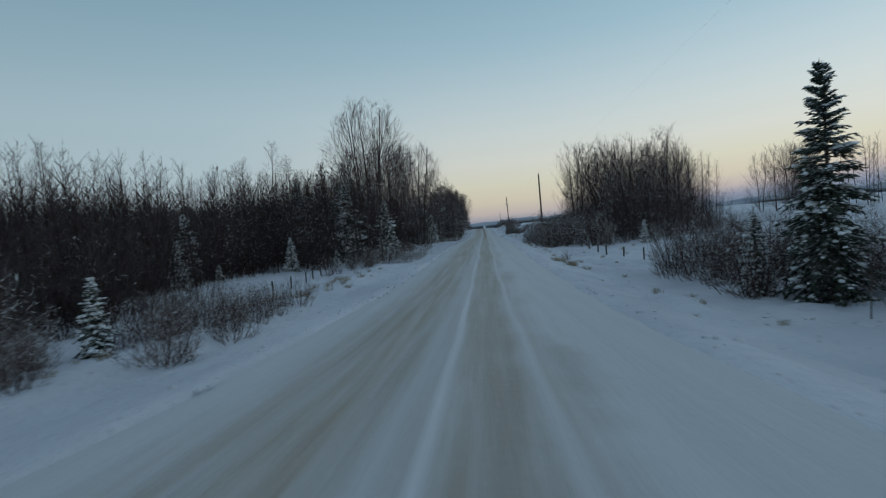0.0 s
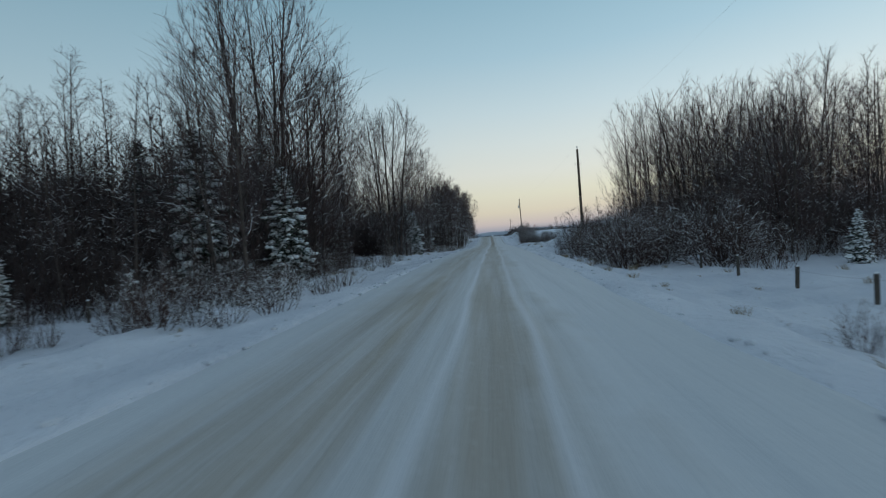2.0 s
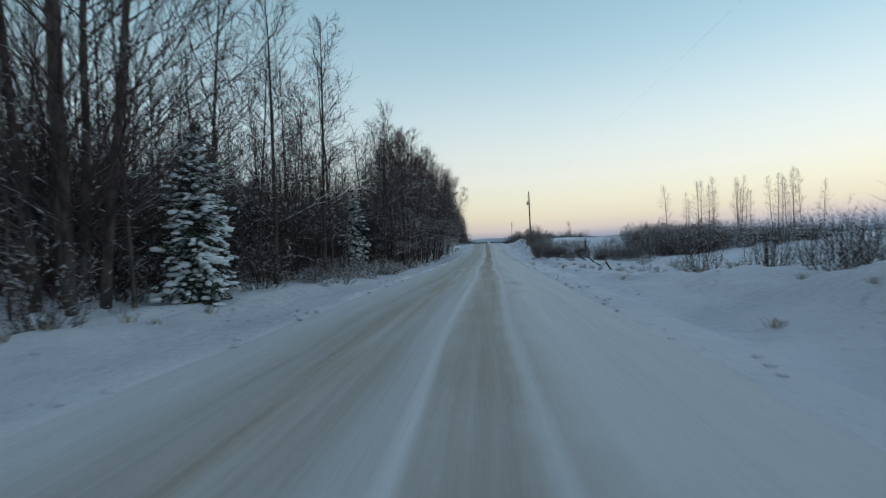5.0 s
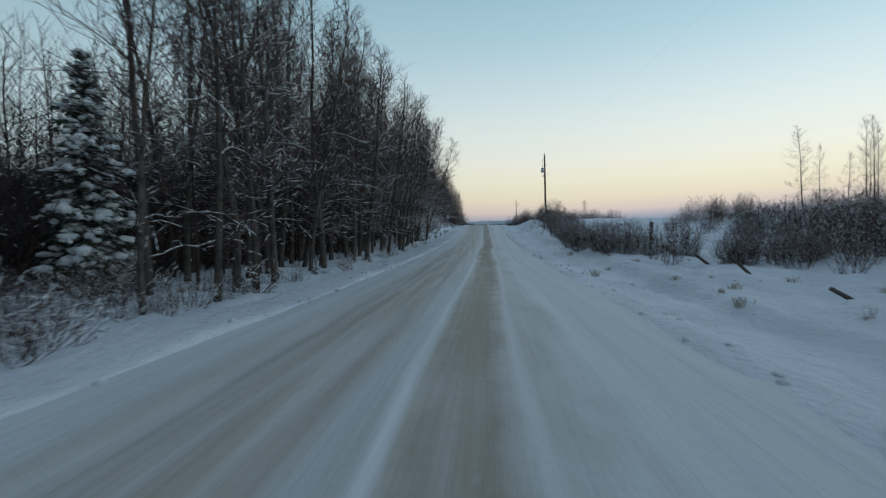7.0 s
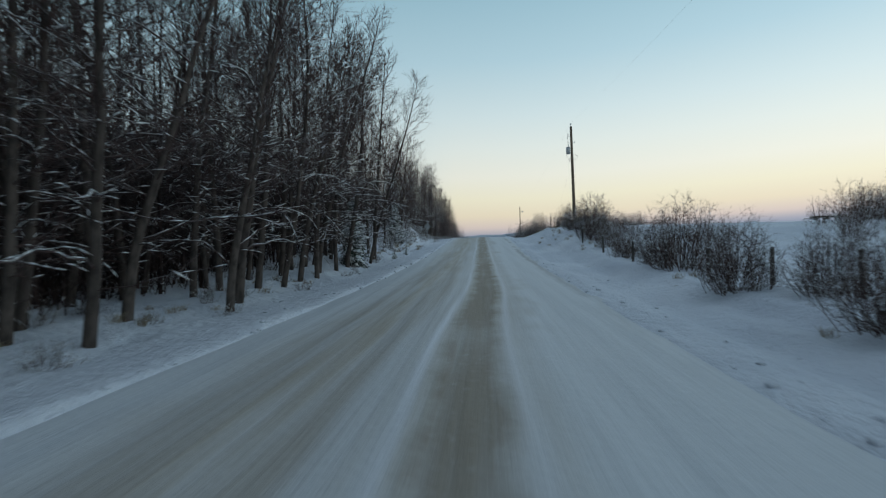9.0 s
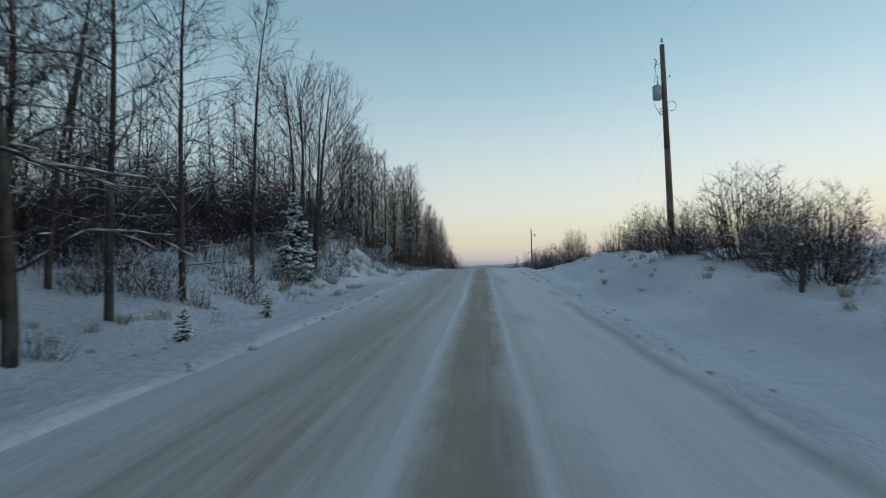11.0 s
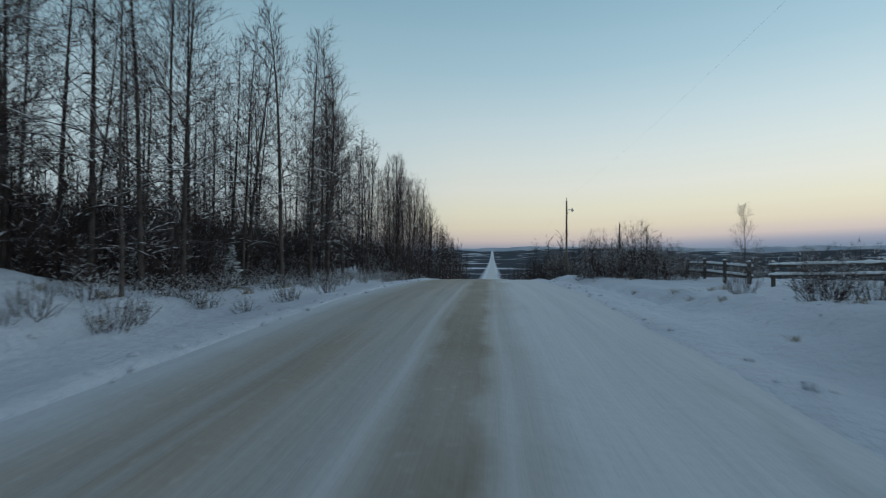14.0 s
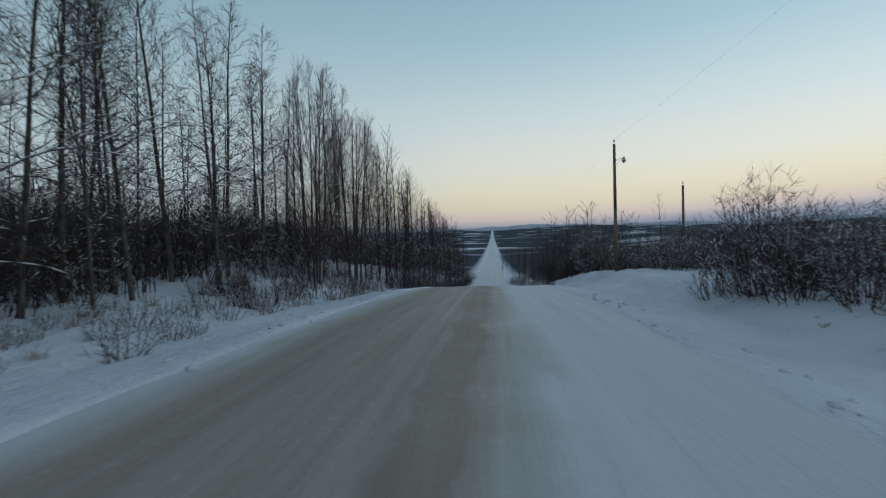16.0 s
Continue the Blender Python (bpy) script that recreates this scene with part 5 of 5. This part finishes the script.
P0, _ = utility_pole(10.9, -11.0, 12.6, "weathered wooden utility pole standing by the snowy verge", ("pin", "bracket"))
P1, _ = utility_pole(9.94, 95.8, 12.1, "weathered wooden utility pole with a pin insulator", ("pin", "bracket"))
P2, H2 = utility_pole(9.1, 204.6, 14.5, "wooden utility pole carrying a grey transformer", ("pin", "bracket"))
P2.matrix_basis = P2.matrix_basis @ pose(0, 0, 0, 0, -1.0, 0)
# transformer, cut-out and loops on the second pole
bm = rod_bm((0, 0, 0), (0, 0, 0.62), 0.21, 0.21, 20)
rod_bm((0, 0, 0.62), (0, 0, 0.69), 0.225, 0.15, 20, bm)
rod_bm((0, 0, -0.03), (0, 0, 0.0), 0.19, 0.21, 20, bm)
tank = part("transformer", bm, M_TANK, P2, "grey cylindrical pole transformer", True)
tank.matrix_basis = pose(-0.37, -0.05, H2 - 2.75)
bm = rod_bm((0.05, 0, 0.66), (0.05, 0, 0.86), 0.05, 0.04, 10)
rod_bm((0.05, 0, 0.86), (0.05, 0, 1.0), 0.03, 0.03, 10, bm)
part("bushing", bm, M_CERAMIC, tank)
for dz in (0.08, 0.5):
    part("hanger", box_bm(0.20, 0.06, 0.05, (0.25, 0.03, dz), bevel=0.005), M_STEEL, tank)
bm = rod_bm((-0.30, 0, H2 - 0.78), (-0.40, 0, H2 - 1.18), 0.035, 0.03, 10)
rod_bm((-0.42, 0, H2 - 0.70), (-0.30, 0, H2 - 0.76), 0.03, 0.03, 8, bm)
rod_bm((-0.10, 0, H2 - 0.95), (-0.34, 0, H2 - 0.98), 0.018, 0.018, 6, bm)
part("fuse_cutout", bm, M_CERAMIC, P2, "pale hanging fuse cut-out")


def loop_of(points, r, name, parent):
    return part(name, hose_mesh(name, points, [r] * len(points), 6, M_WIRE), M_WIRE, parent)


loop_of([(-0.40 + 0.05 * math.sin(k * 0.6), 0, H2 - 1.2 - 0.08 * k) for k in range(10)], 0.01, "lead_wire", P2)
loop_of([(0.32 + 0.22 * math.cos(k * 0.45), 0.02, H2 - 3.1 + 0.25 * math.sin(k * 0.45)) for k in range(15)], 0.014, "wire_coil", P2)
loop_of([(-0.55 + 0.05 * k, 0.0, H2 - 2.9 - 0.62 * math.sin(min(k, 9) / 9 * 1.7)) for k in range(11)], 0.013, "drip_loop", P2)
for k in range(3):
    part("connector", rod_bm((-0.28, 0, H2 - 3.25 - 0.14 * k), (-0.10, 0, H2 - 3.2 - 0.14 * k), 0.022, 0.022, 8), M_STEEL, P2)
cable("guy_wire", (9.1, 204.7, H2 + float(ground_z(9.1, 204.6)) - 3.6), (8.0, 215.5, float(ground_z(8.0, 215.5)) - 0.05), 0.0, 0.0022, "thin steel guy wire from the transformer pole to the ground", "guy wire", 6)

P3, H3 = utility_pole(8.19, 278.4, 10.9, "slim wooden utility pole with a lamp arm", ("pin",), 0.75)
part("lamp_arm", hose_mesh("lamp_arm", [(0, 0, H3 - 1.15), (0.25, 0, H3 - 0.98), (0.55, 0, H3 - 0.95)], [0.02] * 3, 7, M_STEEL), M_STEEL, P3)
bm = rod_bm((0.62, 0, H3 - 1.12), (0.62, 0, H3 - 1.0), 0.16, 0.10, 14)
rod_bm((0.62, 0, H3 - 1.0), (0.62, 0, H3 - 0.85), 0.09, 0.07, 14, bm)
lamp = part("lamp_head", bm, M_TANK, P3, "unlit grey yard lamp head", True)
bm = rod_bm((0.62, 0, H3 - 1.24), (0.62, 0, H3 - 1.11), 0.07, 0.13, 14)
part("lens", bm, M_CERAMIC, lamp)
part("brace", rod_bm((0.05, 0, H3 - 1.5), (0.40, 0, H3 - 1.0), 0.012, 0.012, 6), M_STEEL, P3)
utility_pole(16.75, 290.8, 8.95, "short weathered pole standing among leafless shrubs", ("pin",), 0.8)
# the line from pole to pole
TOPS = [(11.2, -110.0, 15.0), (10.9, -11.0, 12.95), (9.94, 95.8, 12.45), (8.92, 204.6, 14.85), (8.19, 278.4, 11.25), (7.6, 365.0, 4.0)]
for a, b in zip(TOPS, TOPS[1:]):
    cable("power_line", a, b, 1.0, 0.0017, "single bare power line strung between the poles", "power line")


def warning_sign(x, y):
    z = float(ground_z(x, y))
    e = thing("road_sign", (x, y, z), "diamond road sign seen from its bare grey back", "road sign", turn=3)
    bm = box_bm(0.07, 0.012, 2.75, (0, 0.02, 1.125), bevel=0.002)
    for sx in (-0.035, 0.035):
        box_bm(0.008, 0.035, 2.75, (sx, 0.0, 1.125), bm=bm)
    part("post", bm, M_STEEL, e, "steel channel post")
    bm = box_bm(0.62, 0.008, 0.62, (0, 0, 0), bevel=0.0)
    bmesh.ops.bevel(bm, geom=[ed for ed in bm.edges if abs(ed.verts[0].co.y - ed.verts[1].co.y) > 0.004], offset=0.06, segments=3, affect="EDGES", profile=0.5)
    panel = part("panel", bm, M_SIGN, e, "unpainted aluminium sign back")
    panel.matrix_basis = pose(0, 0.045, 1.78, 0, 45, 0)
    for dz in (1.6, 1.98):
        part("bolt", rod_bm((0, -0.03, dz), (0, 0.04, dz), 0.012, 0.012, 8), M_STEEL, e)
    return e


warning_sign(-7.29, 216.7)


def fence_post(x, y, height, r=0.055, lean=(0, 0), label="short weathered wooden fence post in the snow", capped=True):
    z = float(ground_z(x, y))
    e = thing("fence_post", (x, y, z), label, "fence post", "field fence posts")
    e.matrix_basis = pose(x, y, z, *lean, 0)
    rng = np.random.default_rng(int(abs(x * 31 + y * 17)))
    bm = bmesh.new()
    bmesh.ops.create_cone(bm, cap_ends=True, segments=9, radius1=r * 1.08, radius2=r * 0.92, depth=height + 0.4, matrix=Matrix.Translation((0, 0, height / 2 - 0.2)))
    for v in bm.verts:
        v.co += Vector(rng.normal(0, 0.006, 3))
    part("stake", bm, M_POST, e)
    if capped:
        part("snow_cap", lump_mesh("snow_cap", [(0, 0, height + 0.012, r * 1.1, r * 1.1, 0.04, 0)], 3, M_LOAD), M_LOAD, e)
    return e


LEFT_POSTS = [(-13.8, 34.0), (-14.1, 38.0), (-14.4, 42.2), (-15.0, 45.8), (-15.4, 49.4), (-15.6, 53.5), (-15.7, 57.5)]
for i, (x, y) in enumerate(LEFT_POSTS):
    fence_post(x, y, 0.95 - 0.04 * (i % 3), lean=((i * 5) % 7 - 3, (i * 7) % 9 - 4))
RIGHT_POSTS = [(11.9, 36.4), (11.6, 41.8), (11.4, 47.0), (10.76, 50.6), (10.9, 55.0), (11.0, 60.0), (11.0, 64.5)]
for i, (x, y) in enumerate(RIGHT_POSTS):
    fence_post(x, y, 0.85 + 0.05 * (i % 2), 0.065, lean=((i * 4) % 7 - 3, 6 - (i * 5) % 9))
for i, (x, y, a) in enumerate(((9.0, 126.0, -32), (9.8, 132.5, -62), (10.4, 139.7, -46), (10.1, 143.0, -52), (10.8, 149.6, -48))):
    fence_post(x, y, 0.72, 0.065, lean=(6 * (i % 2), a), label="old fence post leaning far over in the snow", capped=False)
for i, (x, y) in enumerate(((8.4, 160.8), (8.2, 164.3), (8.1, 168.5), (8.0, 173.0), (7.9, 178.0), (7.6, 184.0), (7.4, 190.5))):
    fence_post(x, y, 1.1, 0.06, lean=(0, (i * 3) % 5 - 2))
fence_post(13.3, 112.0, 1.1, 0.08)
fence_post(13.9, 165.0, 1.9, 0.16, label="stout squat timber post rising out of shrubs")
for posts in (LEFT_POSTS, RIGHT_POSTS):
    for (xa, ya), (xb, yb) in zip(posts, posts[1:]):
        cable("fence_wire", (xa, ya, float(ground_z(xa, ya)) + 0.72), (xb, yb, float(ground_z(xb, yb)) + 0.72), 0.05, 0.0025, "slack rusty wire between short fence posts", "fence wire", 6)


def rail_panel(ax, ay, bx, by, rails=(0.85, 0.40), posts=(0.0, 0.5, 1.0)):
    za, zb = float(ground_z(ax, ay)), float(ground_z(bx, by))
    e = thing("rail_fence", (ax, ay, za), "wooden rail fence with snow lying along its rails", "fence", "rail fence panels")
    dx, dy, dz = bx - ax, by - ay, zb - za
    length = math.hypot(dx, dy)
    ang = math.degrees(math.atan2(dy, dx))
    for f in posts:
        p = part("post", box_bm(0.14, 0.14, 1.5, (0, 0, 0.37), bevel=0.012), M_POST, e)
        p.matrix_basis = pose(dx * f, dy * f, dz * f)
        part("snow_cap", lump_mesh("snow_cap", [(0, 0, 1.14, 0.10, 0.10, 0.05, 0)], int(f * 10), M_LOAD), M_LOAD, p)
    tip = math.degrees(math.atan2(dz, length))
    for h in rails:
        r = part("rail", box_bm(length + 0.25, 0.06, 0.13, (length / 2, 0, 0), bevel=0.01), M_POST, e)
        r.matrix_basis = pose(0.0, 0.0, h, 0, -tip, ang) @ pose(0, -0.11, 0)
        rng = np.random.default_rng(int(h * 100) + int(abs(ay)))
        rows = [(x, 0, 0.085, 0.32, 0.065, rng.uniform(0.06, 0.095), 0) for x in np.arange(0.1, length, 0.3)]
        part("snow_ridge", lump_mesh("snow_ridge", rows, 5, M_LOAD), M_LOAD, r)["kind"] = "stuff"


rail_panel(12.0, 243.6, 12.0, 249.0)
rail_panel(12.0, 249.1, 12.0, 251.8, posts=(1.0,))
rail_panel(12.4, 242.2, 18.5, 239.6, (0.95, 0.5), (0.0, 0.6, 1.0))

# red steel pipe leaning in the shrubs
zr = float(ground_z(13.2, 220))
e = thing("leaning_pipe", (13.2, 220.0, zr), "faded red steel pipe leaning among snowy shrubs", "pipe")
part("tube", rod_bm((0, 0, 0.2), (1.15, 0.3, 2.3), 0.085, 0.085, 12), M_RED, e, "", True)
part("prop", rod_bm((0.75, -0.1, 0.0), (0.62, 0.16, 1.35), 0.03, 0.03, 8), M_RED, e)

# flat wagon and a box out on the snowy field
zw = float(ground_z(42.2, 218.3))
e = thing("farm_wagon", (42.2, 218.3, zw), "dark flat farm wagon parked on a snowy field", "wagon", turn=8)
part("deck", box_bm(4.2, 2.0, 0.20, (0, 0, 0.70), bevel=0.02), M_POST, e)
for wx, wy in itertools.product((-1.4, 1.4), (-0.85, 0.85)):
    part("wheel", rod_bm((wx, wy - 0.1, 0.30), (wx, wy + 0.1, 0.30), 0.32, 0.32, 16), M_SPRUCE_BARK, e)
part("drawbar", box_bm(1.6, 0.1, 0.1, (-2.8, 0, 0.5), bevel=0.01), M_STEEL, e)
zb = float(ground_z(28.24, 187.19))
e = thing("wooden_box", (28.24, 187.19, zb), "weathered brown wooden box on posts in a snowy field", "box", turn=12)
part("case", box_bm(0.66, 0.5, 0.50, (0, 0, 4.46 - zb), bevel=0.02), M_POLE, e)
part("lid", box_bm(0.72, 0.56, 0.05, (0, 0, 4.735 - zb), bevel=0.01), M_POST, e)
for wx, wy in itertools.product((-0.27, 0.27), (-0.19, 0.19)):
    part("leg", box_bm(0.09, 0.09, 4.22 - zb + 0.15, (wx, wy, (4.22 - zb - 0.15) / 2), bevel=0.008), M_POST, e)


# ---- grass, clods and distance ----
def blades(rng, n, h, spread_r):
    rows = []
    for _ in range(n):
        a, l = rng.uniform(0, 6.28), h * rng.uniform(0.5, 1.1)
        b = rng.normal(0, spread_r, 2)
        d = unit(np.array([math.cos(a) * 0.5, math.sin(a) * 0.5, 1.0]))
        p = np.array([b[0], b[1], -0.03])
        q = p + d * l * 0.6
        r = q + unit(d + np.array([math.cos(a), math.sin(a), -0.5]) * 0.7) * l * 0.4
        rows += [(*p, *q, 0.006, 0.005), (*q, *r, 0.005, 0.0)]
    return rows


TUFTS = [tube_mesh("blades", blades(np.random.default_rng(70 + i), 34, 0.42, 0.13), 3, M_GRASS) for i in range(4)]


def grass_tuft(x, y, s, i):
    e = tagged(new("grass_tuft", TUFTS[i % 4]), "dry brown grass tuft poking through snow", "grass", "dry grass tufts")
    e.matrix_basis = pose(x, y, float(ground_z(x, y)), 0, 0, (i * 77) % 360) @ Matrix.Scale(s, 4)


rng = np.random.default_rng(5)
spots = [(4.3, 139.8, 1.2), (6.2, 131.0, 1.0), (7.0, 126.0, 1.1), (8.3, 120.3, 1.3), (5.3, 202.3, 1.0), (7.6, 134.5, 0.9), (6.0, 145.0, 0.8)]
spots += [(5.2 + rng.normal(0, 0.35) + 0.05 * k, 41.5 - 0.45 * k + rng.normal(0, 0.2), rng.uniform(0.9, 1.4)) for k in range(16)]
spots += [(-9.5 + rng.normal(0, 0.8), 24 + k * 0.9, rng.uniform(0.8, 1.4)) for k in range(12)]
spots += [(6.2 + rng.normal(0, 0.8), 60 + 2.4 * k, rng.uniform(0.7, 1.2)) for k in range(10)]
spots += [(-8.0 + rng.normal(0, 0.9), rng.uniform(188, 222), rng.uniform(0.7, 1.3)) for k in range(26)]
spots += [(7.0 + rng.normal(0, 1.0), rng.uniform(186, 222), rng.uniform(0.6, 1.1)) for k in range(20)]
for i, (x, y, s) in enumerate(spots):
    grass_tuft(x, y, s, i)


def joined_grass():
    r = np.random.default_rng(9)
    vs, fs, n = [], [], 0
    arrays = [mesh_arrays(m) for m in TUFTS]
    spots = [(-7.6 - abs(r.normal(0, 1.7)), r.uniform(0, 300)) for _ in range(260)]
    spots += [(r.uniform(5.2, 12), r.uniform(0, 255)) for _ in range(150)]
    spots += [(r.uniform(12, 40), r.uniform(30, 62)) for _ in range(60)]
    for x, y in spots:
        v, f = arrays[int(r.integers(4))]
        s, t = r.uniform(0.35, 0.95), r.uniform(0, 6.28)
        c, d = math.cos(t), math.sin(t)
        z = float(ground_z(x, y))
        vs.append(np.stack([(v[:, 0] * c - v[:, 1] * d) * s + x, (v[:, 0] * d + v[:, 1] * c) * s + y, v[:, 2] * s + z], 1))
        fs.append(f + n)
        n += len(v)
    tagged(new("verge_grass", fast_mesh("verge_grass", np.concatenate(vs), np.concatenate(fs), M_GRASS)), "thin dry grass standing out of the snowy verge", "grass", kind="stuff")


def snow_clods():
    r = np.random.default_rng(19)
    rows = []
    for _ in range(600):
        side = r.uniform() < 0.5
        y = r.uniform(2, 262)
        x = (ROAD_L - abs(r.normal(0.25, 0.3))) if side else (ROAD_R + abs(r.normal(0.25, 0.3)))
        s = r.uniform(0.03, 0.10)
        rows.append((x, y, float(ground_z(x, y)) + s * 0.1, s, s * r.uniform(0.7, 1.3), s * 0.6, r.uniform(0, 6)))
    for _ in range(450):
        left = r.uniform() < 0.6
        y = r.uniform(0, 262)
        x = r.uniform(-11, -5.5) if left else r.uniform(4.5, 13)
        s = r.uniform(0.04, 0.10)
        rows.append((x, y, float(ground_z(x, y)) - s * 0.05, s, s * r.uniform(0.7, 1.3), s * 0.55, r.uniform(0, 6)))
    tagged(new("snow_clods", lump_mesh("snow_clods", rows, 4, M_SNOW)), "loose lumps of snow along the ploughed road edges", "snow", kind="stuff")


def mountains():
    r = np.random.default_rng(3)
    xs = np.linspace(-4800, 4800, 260)
    h = 34 + 10 * np.sin(xs / 520 + 1.2) + 16 * np.abs(np.sin(xs / 330 + 0.4)) + 9 * np.abs(np.sin(xs / 121 + 2)) + r.normal(0, 1.6, len(xs)) + 0.010 * np.maximum(xs, 0)
    v, f = [], []
    for i, x in enumerate(xs):
        v += [(x, 4760, -20), (x, 4790, h[i] * 0.55), (x, 4830, h[i]), (x, 4900, -20)]
    for i in range(len(xs) - 1):
        for k in range(3):
            f.append((4 * i + k, 4 * i + 4 + k, 4 * i + 5 + k, 4 * i + 1 + k))
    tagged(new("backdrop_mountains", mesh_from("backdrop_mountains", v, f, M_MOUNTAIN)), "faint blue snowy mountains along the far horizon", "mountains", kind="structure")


joined_grass()
snow_clods()
mountains()
